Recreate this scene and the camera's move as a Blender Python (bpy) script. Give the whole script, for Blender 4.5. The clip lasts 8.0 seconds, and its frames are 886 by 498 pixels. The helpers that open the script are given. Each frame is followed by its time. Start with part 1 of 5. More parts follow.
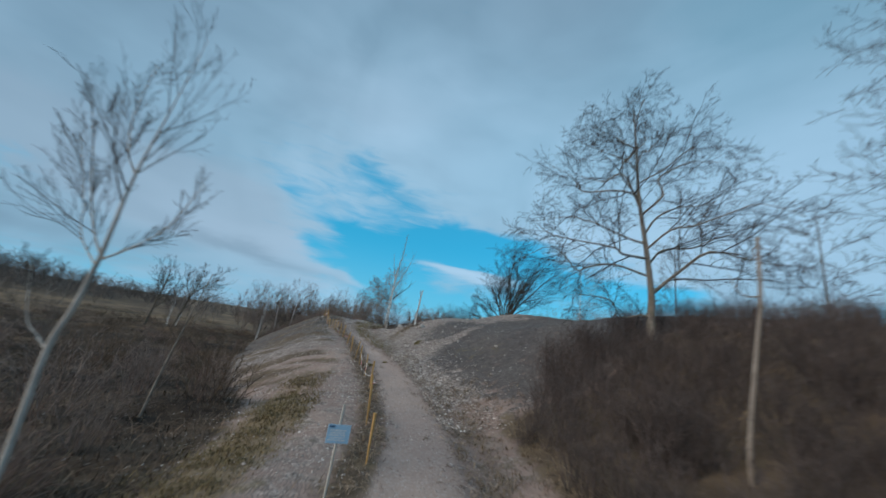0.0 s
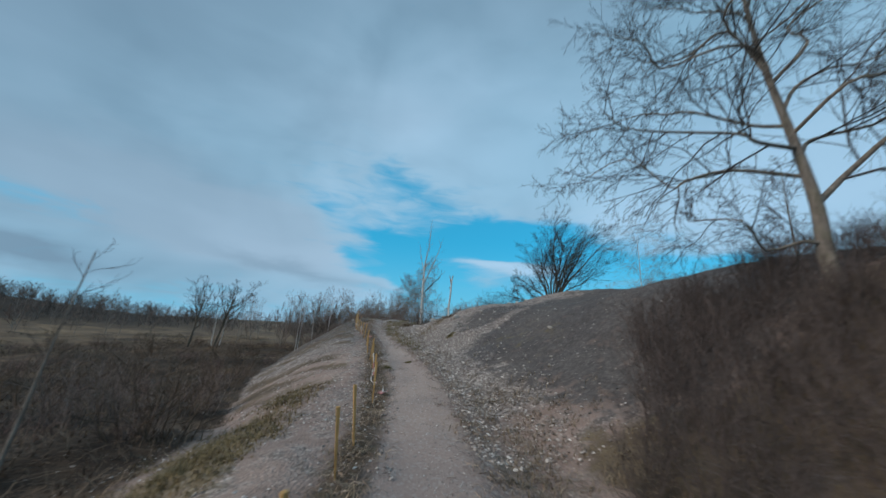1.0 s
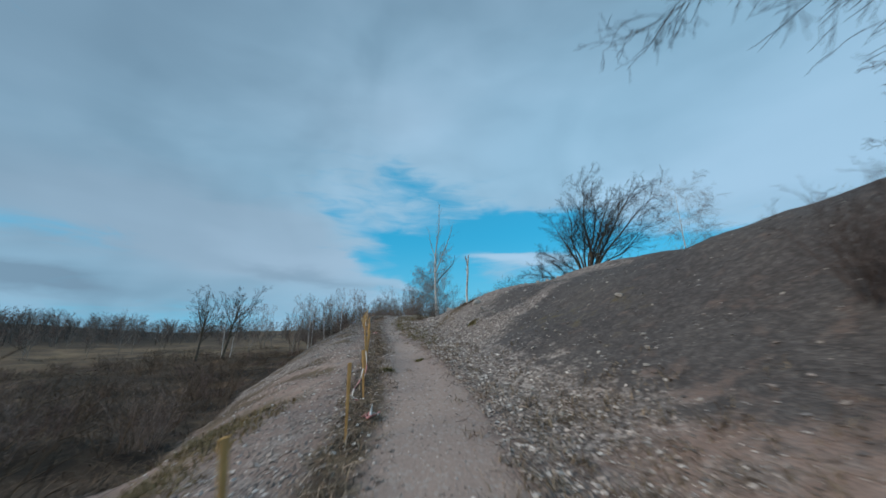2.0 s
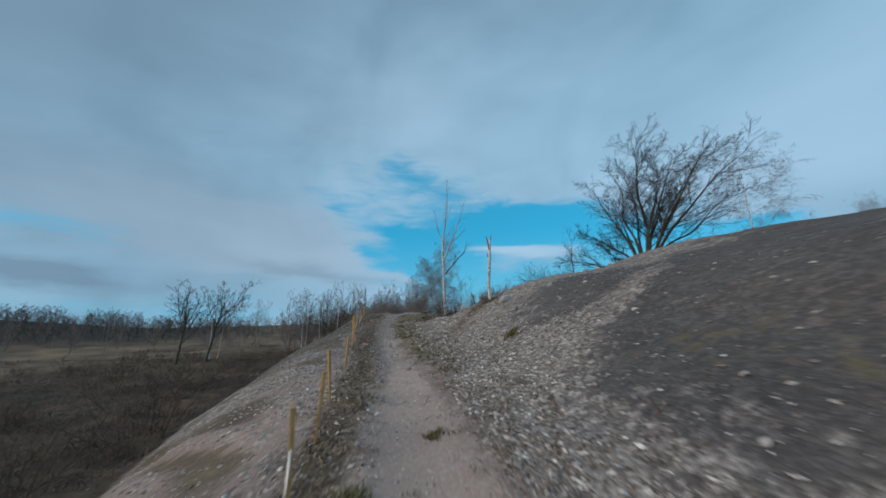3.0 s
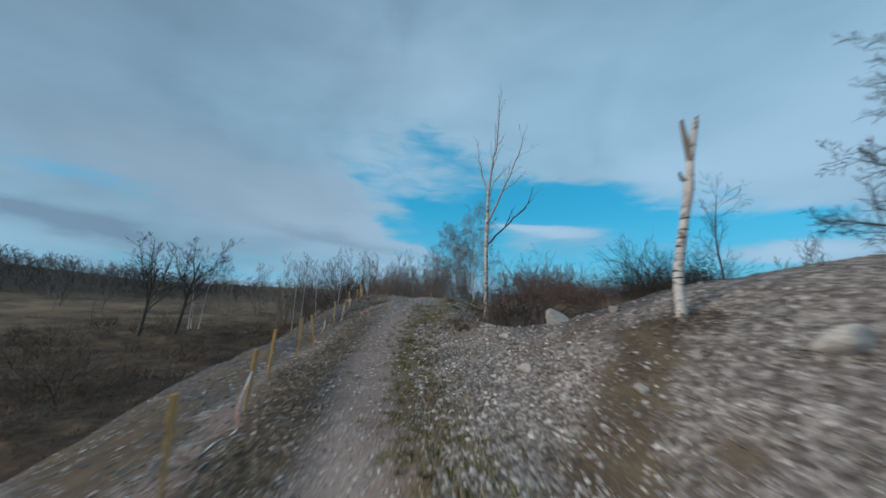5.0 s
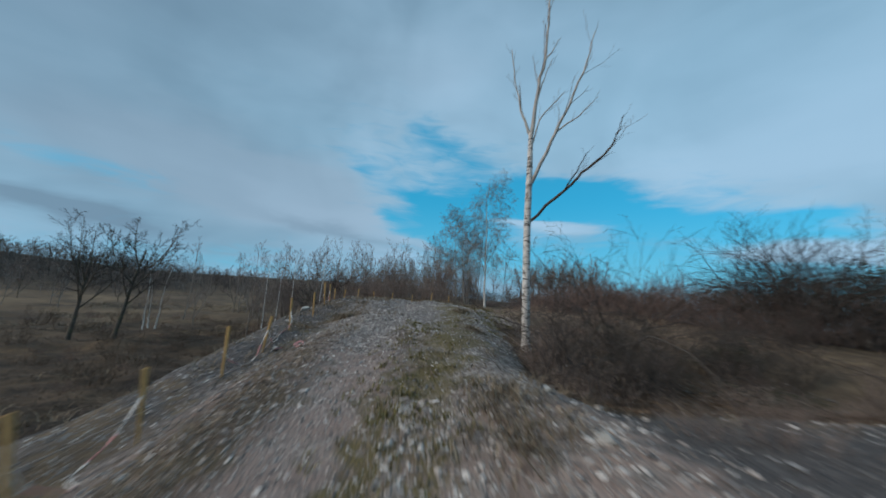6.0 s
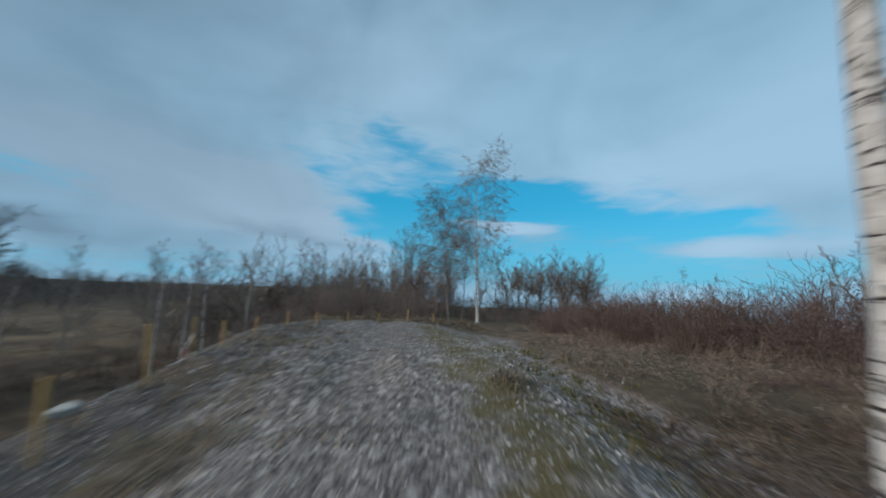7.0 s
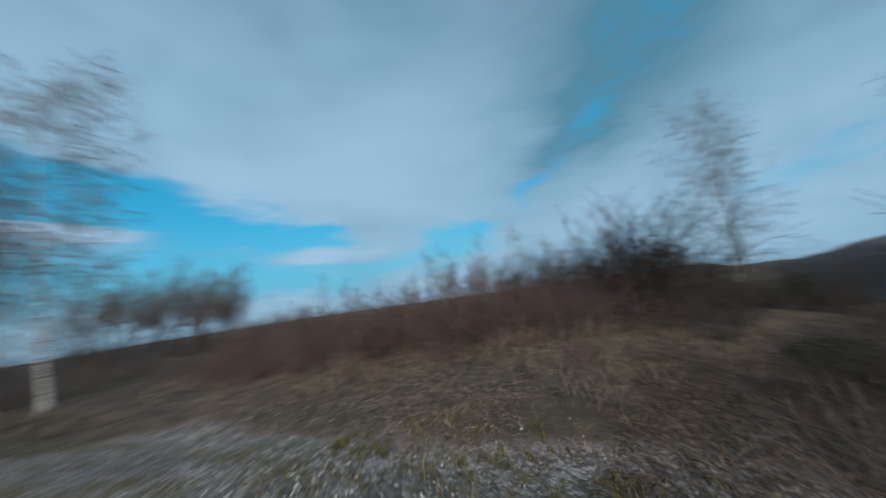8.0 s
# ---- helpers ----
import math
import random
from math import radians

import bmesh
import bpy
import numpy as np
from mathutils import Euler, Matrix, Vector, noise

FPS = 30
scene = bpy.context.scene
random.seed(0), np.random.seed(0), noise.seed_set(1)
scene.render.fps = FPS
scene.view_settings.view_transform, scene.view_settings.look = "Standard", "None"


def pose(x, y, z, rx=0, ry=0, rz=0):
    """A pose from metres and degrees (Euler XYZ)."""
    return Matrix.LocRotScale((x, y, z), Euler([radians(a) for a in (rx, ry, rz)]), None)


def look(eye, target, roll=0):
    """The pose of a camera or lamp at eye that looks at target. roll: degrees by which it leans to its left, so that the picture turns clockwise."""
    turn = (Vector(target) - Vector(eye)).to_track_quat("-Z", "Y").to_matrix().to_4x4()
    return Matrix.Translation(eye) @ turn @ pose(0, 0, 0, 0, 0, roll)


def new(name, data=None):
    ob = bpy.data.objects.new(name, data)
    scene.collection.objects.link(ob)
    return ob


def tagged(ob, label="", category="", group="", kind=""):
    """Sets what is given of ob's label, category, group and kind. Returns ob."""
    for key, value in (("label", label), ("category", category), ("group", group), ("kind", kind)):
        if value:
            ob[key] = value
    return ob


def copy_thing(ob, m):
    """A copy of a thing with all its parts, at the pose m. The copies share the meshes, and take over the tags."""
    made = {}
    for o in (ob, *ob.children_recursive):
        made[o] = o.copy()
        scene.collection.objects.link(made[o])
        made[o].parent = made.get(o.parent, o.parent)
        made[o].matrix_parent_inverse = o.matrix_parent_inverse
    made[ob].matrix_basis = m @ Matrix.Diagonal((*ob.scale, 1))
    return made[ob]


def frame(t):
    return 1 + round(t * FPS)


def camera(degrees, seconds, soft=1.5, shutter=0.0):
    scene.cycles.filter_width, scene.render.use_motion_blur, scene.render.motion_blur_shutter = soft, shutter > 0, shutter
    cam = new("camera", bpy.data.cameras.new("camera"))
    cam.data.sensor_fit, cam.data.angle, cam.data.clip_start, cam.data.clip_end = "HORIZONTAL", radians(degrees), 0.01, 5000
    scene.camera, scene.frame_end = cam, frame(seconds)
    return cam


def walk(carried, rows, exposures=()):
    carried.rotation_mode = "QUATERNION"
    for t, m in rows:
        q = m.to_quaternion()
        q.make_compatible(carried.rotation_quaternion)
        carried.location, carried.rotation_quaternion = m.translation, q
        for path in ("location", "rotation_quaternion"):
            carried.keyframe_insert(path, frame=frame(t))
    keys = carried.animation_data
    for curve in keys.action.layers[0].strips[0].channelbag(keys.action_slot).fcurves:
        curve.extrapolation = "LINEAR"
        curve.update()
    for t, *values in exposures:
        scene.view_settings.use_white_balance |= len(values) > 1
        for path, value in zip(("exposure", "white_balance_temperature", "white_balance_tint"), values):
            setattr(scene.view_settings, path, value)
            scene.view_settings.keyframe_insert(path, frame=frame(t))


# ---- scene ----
cam = camera(107.2, 8.0, soft=1.6, shutter=0.5)
# seconds, x, y, z, heading to the right, pitch up, lean to the left
ROWS = [
    (0, -0.183, -0.407, 4.088, -1.34, 15.96, 8.73),
    (0.5, 0.217, 1.632, 4.046, -5.84, 15.10, 5.55),
    (1, 0.255, 3.415, 3.848, -7.45, 14.89, 3.03),
    (1.25, 0.178, 4.328, 3.732, -8.39, 14.80, 1.98),
    (1.5, 0.073, 5.214, 3.619, -9.09, 14.64, 0.85),
    (1.75, -0.065, 6.092, 3.539, -9.41, 14.48, -0.34),
    (2, -0.259, 7.040, 3.544, -9.50, 14.34, -1.30),
    (2.25, -0.535, 8.135, 3.671, -9.52, 14.18, -1.75),
    (2.5, -0.875, 9.348, 3.869, -9.58, 13.95, -1.77),
    (2.75, -1.223, 10.559, 4.031, -9.71, 13.62, -1.74),
    (3, -1.527, 11.701, 4.135, -10.10, 13.18, -1.71),
    (3.25, -1.791, 12.804, 4.244, -10.90, 12.73, -1.34),
    (3.5, -2.083, 13.949, 4.415, -11.77, 12.52, -0.38),
    (3.75, -2.459, 15.170, 4.657, -12.33, 12.56, 1.06),
    (4, -2.879, 16.394, 4.902, -12.62, 12.43, 2.25),
    (4.25, -3.284, 17.531, 5.073, -12.80, 11.72, 2.63),
    (4.5, -3.651, 18.591, 5.160, -13.02, 10.61, 2.50),
    (4.75, -3.980, 19.675, 5.200, -13.30, 9.51, 2.38),
    (5, -4.281, 20.902, 5.254, -13.63, 8.71, 2.49),
    (5.25, -4.588, 22.302, 5.348, -13.94, 8.28, 2.81),
    (5.5, -4.946, 23.802, 5.474, -14.10, 8.07, 3.16),
    (5.75, -5.406, 25.338, 5.619, -14.04, 7.91, 3.40),
    (6, -5.973, 26.893, 5.780, -13.77, 7.67, 3.45),
    (6.25, -6.644, 28.524, 5.966, -13.36, 7.45, 3.35),
    (6.5, -7.384, 30.189, 6.138, -12.68, 7.56, 3.21),
    (6.75, -8.044, 31.765, 6.269, -11.03, 7.88, 2.97),
    (6.9, -8.330, 32.842, 6.339, -9.04, 8.02, 2.35),
    (7, -8.474, 33.548, 6.383, -7.02, 8.14, 1.57),
    (7.2, -8.762, 34.578, 6.457, -0.99, 8.91, -0.33),
    (7.4, -9.039, 35.380, 6.509, 8.27, 9.23, -1.70),
    (7.5, -9.184, 35.751, 6.537, 14.31, 9.08, -2.48),
    (7.6, -9.325, 36.139, 6.576, 20.99, 8.93, -3.62),
    (7.7, -9.466, 36.560, 6.624, 28.51, 8.48, -4.96),
    (7.8, -9.598, 37.020, 6.681, 36.63, 7.88, -6.22),
    (7.9, -9.719, 37.519, 6.745, 45.64, 7.09, -7.24),
    (8, -9.826, 38.077, 6.815, 55.23, 6.12, -7.95),
]
walk(cam, [(t, pose(x, y, z, 90 + pitch, 0, -yaw) @ pose(0, 0, 0, 0, 0, lean)) for t, x, y, z, yaw, pitch, lean in ROWS], exposures=[(0.0, 0.2), (1.2, 0.2), (2.5, 0.13), (4.5, 0.07), (7.0, 0.08), (7.5, 0.03), (8.0, 0.02)])

# ---- sky, sun ----
SUN_AZ, SUN_EL = -125.0, 30.0  # degrees from straight ahead (right positive), and up


def node(nt, kind, *ins, **props):
    n = nt.nodes.new(kind)
    for k, v in props.items():
        if k == "operation":
            n.operation = v
        elif k == "blend":
            n.blend_type = v
        elif k == "data":
            n.data_type = v
    for i, v in enumerate(ins):
        if v is None:
            continue
        if hasattr(v, "is_output"):
            nt.links.new(v, n.inputs[i])
        else:
            n.inputs[i].default_value = v
    return n


def math_node(nt, op, a, b=None, c=None):
    return node(nt, "ShaderNodeMath", a, b, c, operation=op).outputs[0]


def mix_col(nt, f, a, b, blend="MIX"):
    n = nt.nodes.new("ShaderNodeMix")
    n.data_type, n.blend_type = "RGBA", blend
    for i, v in ((0, f), (6, a), (7, b)):
        if hasattr(v, "is_output"):
            nt.links.new(v, n.inputs[i])
        else:
            n.inputs[i].default_value = v if i == 0 else (*v[:3], 1)
    return n.outputs[2]


def noise_tex(nt, vec, scale, detail=4.0, rough=0.55, distort=0.0):
    n = nt.nodes.new("ShaderNodeTexNoise")
    n.inputs["Scale"].default_value, n.inputs["Detail"].default_value = scale, detail
    n.inputs["Roughness"].default_value, n.inputs["Distortion"].default_value = rough, distort
    if vec is not None:
        nt.links.new(vec, n.inputs["Vector"])
    return n


def ramp(nt, fac, stops):
    n = nt.nodes.new("ShaderNodeValToRGB")
    el = n.color_ramp.elements
    while len(el) < len(stops):
        el.new(0.5)
    for e, (p, c) in zip(el, stops):
        e.position, e.color = p, (*c, 1) if len(c) == 3 else c
    nt.links.new(fac, n.inputs[0])
    return n.outputs[0]


def smooth(nt, v, lo, hi):
    n = nt.nodes.new("ShaderNodeMapRange")
    n.interpolation_type = "SMOOTHSTEP"
    nt.links.new(v, n.inputs[0])
    n.inputs[1].default_value, n.inputs[2].default_value = lo, hi
    return n.outputs[0]


world = bpy.data.worlds.new("overcast_sky")
scene.world = world
world.use_nodes = True
wt = world.node_tree
wt.nodes.clear()
sky = wt.nodes.new("ShaderNodeTexSky")
sky.sky_type, sky.sun_disc = "NISHITA", False
sky.sun_elevation, sky.sun_rotation = radians(SUN_EL), radians(SUN_AZ)
clear = mix_col(wt, 1.0, sky.outputs[0], (0.021, 0.123, 0.150), "MULTIPLY")
clear = mix_col(wt, 0.6, clear, (0.03, 0.355, 0.60))
co = wt.nodes.new("ShaderNodeTexCoord").outputs["Generated"]
sep = node(wt, "ShaderNodeSeparateXYZ", co)
az = math_node(wt, "MULTIPLY", math_node(wt, "ARCTAN2", sep.outputs[0], sep.outputs[1]), 57.2958)
el = math_node(wt, "MULTIPLY", math_node(wt, "ARCSINE", sep.outputs[2]), 57.2958)
clear = mix_col(wt, math_node(wt, "MULTIPLY", math_node(wt, "SUBTRACT", 1.0, smooth(wt, el, -2.0, 17.0)), 0.85), clear, (0.165, 0.455, 0.67))
# streaky warp of the cloud edges, in degrees
cvec = node(wt, "ShaderNodeCombineXYZ", math_node(wt, "MULTIPLY", az, 0.05), math_node(wt, "MULTIPLY", el, 0.16), 0.0).outputs[0]
w1 = noise_tex(wt, cvec, 1.3, 4.0, 0.5, 0.3)
ws = node(wt, "ShaderNodeSeparateColor", w1.outputs["Color"])
azw = math_node(wt, "ADD", az, math_node(wt, "MULTIPLY", math_node(wt, "SUBTRACT", ws.outputs[0], 0.5), 14.0))
elw = math_node(wt, "ADD", el, math_node(wt, "MULTIPLY", math_node(wt, "SUBTRACT", ws.outputs[1], 0.5), 7.0))


def blobs(items, a=azw, e=elw):
    """The sum of soft ellipses on the sky: azimuth, elevation, half widths, slant (up per degree to the right), weight."""
    total = None
    for ca, ce, wa, we, slant, weight in items:
        da = math_node(wt, "SUBTRACT", a, ca)
        de = math_node(wt, "SUBTRACT", math_node(wt, "SUBTRACT", e, ce), math_node(wt, "MULTIPLY", da, slant))
        q = math_node(wt, "ADD", math_node(wt, "POWER", math_node(wt, "ABSOLUTE", math_node(wt, "DIVIDE", da, wa)), 2.0),
                      math_node(wt, "POWER", math_node(wt, "ABSOLUTE", math_node(wt, "DIVIDE", de, we)), 2.0))
        g = math_node(wt, "MULTIPLY", math_node(wt, "EXPONENT", math_node(wt, "MULTIPLY", q, -1.0)), weight)
        total = g if total is None else math_node(wt, "ADD", total, g)
    return total


GAPS = [(-17, 22, 15, 6.5, -0.15, 0.4), (-2, 18, 12, 4, 0, 0.3), (-12, 10.2, 9, 5.0, -0.1, 1.0), (2, 16.1, 12, 2.6, 0, 1.0), (18, 13.9, 14, 4.2, -0.12, 1.0), (33, 10.6, 7, 1.6, -0.15, 0.9), (8, 6.2, 22, 4.2, 0, 1.0), (30, 3.5, 14, 2.6, 0, 0.7), (-16, 15.5, 6, 2.2, -0.2, 0.75), (-14, 25.1, 7, 2.6, -0.3, 0.4), (-29, 21.1, 4.5, 1.8, -0.3, 0.36), (-23, 12.8, 4, 2.0, -0.3, 0.6), (-63, 12.8, 8, 1.6, -0.1, 0.42), (59, 8.2, 8, 2.4, 0.15, 0.8), (72, 14.0, 5, 1.7, 0.3, 0.62), (83, 22.0, 6, 3.0, 0.4, 0.6), (96, 33, 12, 6, 0.3, 0.4), (55, 4.6, 14, 2.0, 0, 0.55), (-48, 3.0, 24, 2.6, 0, 0.5), (105, 8.5, 8, 2.2, 0.2, 0.5), (-110, 30, 25, 10, 0.1, 0.5), (160, 25, 30, 9, 0, 0.6)]
WISPS = [(4, 12.1, 9.5, 1.5, -0.04, 1.0), (37, 6.7, 9, 1.5, -0.1, 1.0), (-22, 8.3, 9, 1.6, -0.18, 0.8)]
fray = noise_tex(wt, node(wt, "ShaderNodeVectorMath", cvec, (1.0, 1.25, 1.0), operation="MULTIPLY").outputs[0], 3.0, 5.0, 0.55, 0.9).outputs["Fac"]
gap = smooth(wt, math_node(wt, "ADD", blobs(GAPS), math_node(wt, "MULTIPLY", math_node(wt, "SUBTRACT", fray, 0.5), 0.9)), 0.12, 0.95)
wisp = smooth(wt, blobs(WISPS), 0.25, 0.7)
gap = math_node(wt, "MULTIPLY", gap, math_node(wt, "SUBTRACT", 1.0, math_node(wt, "MULTIPLY", wisp, 0.9)))
# the cloud sheet: soft lighter and darker rolls, greyer bands low in the west
w2 = noise_tex(wt, co, 2.6, 3.0, 0.45, 0.8)
w3 = noise_tex(wt, node(wt, "ShaderNodeVectorMath", cvec, (1.0, 0.8, 1.0), operation="MULTIPLY").outputs[0], 1.2, 3.0, 0.45, 0.5)
roll = math_node(wt, "ADD", math_node(wt, "MULTIPLY", w2.outputs["Fac"], 0.7), math_node(wt, "MULTIPLY", w3.outputs["Fac"], 0.3))
cloud = ramp(wt, roll, [(0.32, (0.158, 0.30, 0.42)), (0.5, (0.252, 0.438, 0.592)), (0.68, (0.338, 0.54, 0.72))])
LIGHT = [(40, 20.1, 22, 10, 0, 0.6), (54, 30, 20, 13, 0, 0.55), (-12, 33.2, 25, 10, 0, 0.25), (20, 18.9, 20, 4, 0, 0.3), (4, 12.1, 9.5, 1.5, 0, 0.8), (37, 6.7, 9, 1.5, 0, 0.6), (-36, 11.8, 12, 3.5, -0.15, 0.45), (80, 9.7, 14, 6, 0.3, 0.5)]
# DARK: grey rolls; the wide high ones also paint in lens darkening overhead
DARK = [(22, 50, 26, 14, 0, 0.4), (60, 48, 22, 10, 0, 0.15), (-66, 7.5, 8, 1.3, -0.05, 0.8), (-59, 7.0, 6, 1.0, 0, 0.65), (-32, 9.0, 12, 1.3, -0.2, 0.5), (-80, 28.8, 40, 16, 0, 0.7), (0, 63.5, 90, 16, 0, 0.55), (92, 40, 28, 17, 0, 0.75), (-22, 50, 30, 12, 0, 0.3), (-60, 44.5, 30, 14, 0, 0.5)]
cloud = mix_col(wt, math_node(wt, "MINIMUM", blobs(LIGHT), 0.85), cloud, (0.395, 0.585, 0.775))
WARM = [(-44, 13.0, 22, 4.5, -0.12, 0.8), (-53, 18.0, 18, 4.0, -0.1, 0.5), (-33, 16.5, 10, 4.0, -0.1, 0.5), (-20, 36, 22, 7, 0, 0.3)]
cloud = mix_col(wt, math_node(wt, "MINIMUM", blobs(WARM), 0.62), cloud, (0.30, 0.41, 0.53))
COOL = [(70, 30, 45, 25, 0, 0.6), (15, 35, 30, 18, 0, 0.35)]
cloud = mix_col(wt, math_node(wt, "MINIMUM", blobs(COOL), 0.6), cloud, (0.262, 0.462, 0.635))
cloud = mix_col(wt, math_node(wt, "MINIMUM", blobs(DARK), 0.85), cloud, (0.155, 0.255, 0.355))
cloud = mix_col(wt, math_node(wt, "MINIMUM", blobs([(93, 33, 19, 12, 0.3, 0.9), (80, 20, 8, 5, 0.5, 0.7), (50, 46, 18, 11, 0, 0.4)]), 0.8), cloud, (0.06, 0.21, 0.31))
sheet = mix_col(wt, gap, cloud, clear)
bg = node(wt, "ShaderNodeBackground", sheet, 1.0)
wo = wt.nodes.new("ShaderNodeOutputWorld")
wt.links.new(bg.outputs[0], wo.inputs[0])

sun = new("sun", bpy.data.lights.new("sun", "SUN"))
sun.data.energy, sun.data.angle, sun.data.color = 2.1, radians(24), (1.0, 0.84, 0.70)
sa, se = radians(SUN_AZ), radians(SUN_EL)
sun.matrix_world = look((60 * math.sin(sa) * math.cos(se), 60 * math.cos(sa) * math.cos(se), 60 * math.sin(se) + 5), (0, 0, 5))

# ---- materials ----


def material(name, rough=0.9):
    m = bpy.data.materials.new(name)
    m.use_nodes = True
    nt = m.node_tree
    b = nt.nodes["Principled BSDF"]
    b.inputs["Roughness"].default_value = rough
    b.inputs["Specular IOR Level"].default_value = 0.25
    return m, nt, b


def bump(nt, b, height, strength, distance):
    n = nt.nodes.new("ShaderNodeBump")
    n.inputs["Strength"].default_value, n.inputs["Distance"].default_value = strength, distance
    nt.links.new(height, n.inputs["Height"])
    nt.links.new(n.outputs[0], b.inputs["Normal"])


def obj_co(nt):
    return nt.nodes.new("ShaderNodeTexCoord").outputs["Object"]


def attr(nt, name):
    n = nt.nodes.new("ShaderNodeAttribute")
    n.attribute_name = name
    return n.outputs["Fac"]


def ground_material():
    m, nt, b = material("earth_and_gravel", 0.95)
    co = obj_co(nt)
    big = noise_tex(nt, co, 0.35, 4, 0.6).outputs["Fac"]
    mid = noise_tex(nt, co, 2.2, 5, 0.65).outputs["Fac"]
    fine = noise_tex(nt, co, 19.0, 6, 0.7).outputs["Fac"]
    vor = nt.nodes.new("ShaderNodeTexVoronoi")
    vor.inputs["Scale"].default_value = 26.0
    nt.links.new(co, vor.inputs["Vector"])
    vor2 = nt.nodes.new("ShaderNodeTexVoronoi")
    vor2.inputs["Scale"].default_value = 11.0
    nt.links.new(co, vor2.inputs["Vector"])
    # bare clay-brown earth with grit
    earth = ramp(nt, mid, [(0.3, (0.20, 0.150, 0.130)), (0.55, (0.30, 0.232, 0.204)), (0.75, (0.40, 0.322, 0.285))])
    # grey crushed stone
    cell = node(nt, "ShaderNodeSeparateColor", vor.outputs["Color"]).outputs[0]
    cell2 = node(nt, "ShaderNodeSeparateColor", vor2.outputs["Color"]).outputs[1]
    grit = ramp(nt, cell, [(0.0, (0.065, 0.054, 0.05)), (0.5, (0.17, 0.146, 0.133)), (0.82, (0.36, 0.322, 0.296)), (1.0, (0.62, 0.575, 0.54))])
    grit2 = ramp(nt, cell2, [(0.0, (0.07, 0.06, 0.056)), (0.6, (0.18, 0.156, 0.144)), (1.0, (0.52, 0.48, 0.45))])
    gravel = mix_col(nt, 0.45, grit, grit2)
    path = ramp(nt, fine, [(0.25, (0.27, 0.207, 0.18)), (0.55, (0.34, 0.268, 0.236)), (0.8, (0.40, 0.327, 0.292))])
    path = mix_col(nt, math_node(nt, "MULTIPLY", math_node(nt, "GREATER_THAN", cell, 0.86), 0.4), path, (0.42, 0.395, 0.37))
    slate_and_dim = mix_col(nt, 0.18, ramp(nt, mid, [(0.3, (0.034, 0.033, 0.035)), (0.7, (0.082, 0.077, 0.077))]), gravel)
    turf = ramp(nt, mid, [(0.25, (0.048, 0.037, 0.028)), (0.5, (0.105, 0.080, 0.056)), (0.75, (0.17, 0.133, 0.088))])
    tone = noise_tex(nt, co, 0.17, 4, 0.6, 0.6).outputs["Fac"]
    heath = ramp(nt, noise_tex(nt, co, 0.9, 6, 0.7, 0.5).outputs["Fac"], [(0.3, (0.022, 0.017, 0.014)), (0.48, (0.052, 0.039, 0.030)), (0.62, (0.098, 0.070, 0.050)), (0.8, (0.17, 0.128, 0.08))])
    heath = mix_col(nt, 1.0, heath, ramp(nt, tone, [(0.35, (0.5, 0.5, 0.51)), (0.5, (0.85, 0.83, 0.8)), (0.64, (1.5, 1.42, 1.25))]), "MULTIPLY")
    moss = ramp(nt, fine, [(0.3, (0.088, 0.071, 0.033)), (0.7, (0.185, 0.148, 0.072))])
    far = ramp(nt, noise_tex(nt, co, 0.11, 6, 0.65, 0.4).outputs["Fac"], [(0.35, (0.055, 0.042, 0.03)), (0.48, (0.125, 0.093, 0.064)), (0.65, (0.23, 0.168, 0.105))])
    wob = math_node(nt, "MULTIPLY", math_node(nt, "SUBTRACT", mid, 0.5), 1.1)

    def mask(name, amount=1.0):
        return smooth(nt, math_node(nt, "ADD", attr(nt, name), math_node(nt, "MULTIPLY", wob, amount)), 0.3, 0.7)

    col = mix_col(nt, math_node(nt, "MAXIMUM", math_node(nt, "MULTIPLY", smooth(nt, mid, 0.42, 0.62), 0.7), mask("grit")), earth, gravel)
    col = mix_col(nt, smooth(nt, math_node(nt, "ADD", attr(nt, "slate_and_dim"), math_node(nt, "MULTIPLY", wob, 2.4)), 0.08, 0.85), col, slate_and_dim)
    col = mix_col(nt, mask("turf"), col, turf)
    col = mix_col(nt, mask("moss", 1.3), col, moss)
    col = mix_col(nt, mask("path", 1.0), col, path)
    col = mix_col(nt, mask("heath", 0.8), col, heath)
    col = mix_col(nt, math_node(nt, "MULTIPLY", mask("verge", 1.6), 0.6), col, ramp(nt, fine, [(0.3, (0.10, 0.075, 0.034)), (0.7, (0.22, 0.165, 0.075))]))
    col = mix_col(nt, attr(nt, "far"), col, far)
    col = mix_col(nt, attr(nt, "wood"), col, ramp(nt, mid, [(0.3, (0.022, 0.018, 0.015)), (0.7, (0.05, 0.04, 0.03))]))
    col = mix_col(nt, 1.0, col, ramp(nt, big, [(0.3, (0.78, 0.78, 0.80)), (0.7, (1.1, 1.08, 1.05))]), "MULTIPLY")
    nt.links.new(col, b.inputs["Base Color"])
    hsum = math_node(nt, "ADD", math_node(nt, "MULTIPLY", fine, 0.5), math_node(nt, "MULTIPLY", vor.outputs["Distance"], -0.6))
    hsum = math_node(nt, "MULTIPLY", hsum, math_node(nt, "SUBTRACT", 1.0, math_node(nt, "MULTIPLY", attr(nt, "path"), 0.75)))
    bump(nt, b, hsum, 0.9, 0.03)
    return m


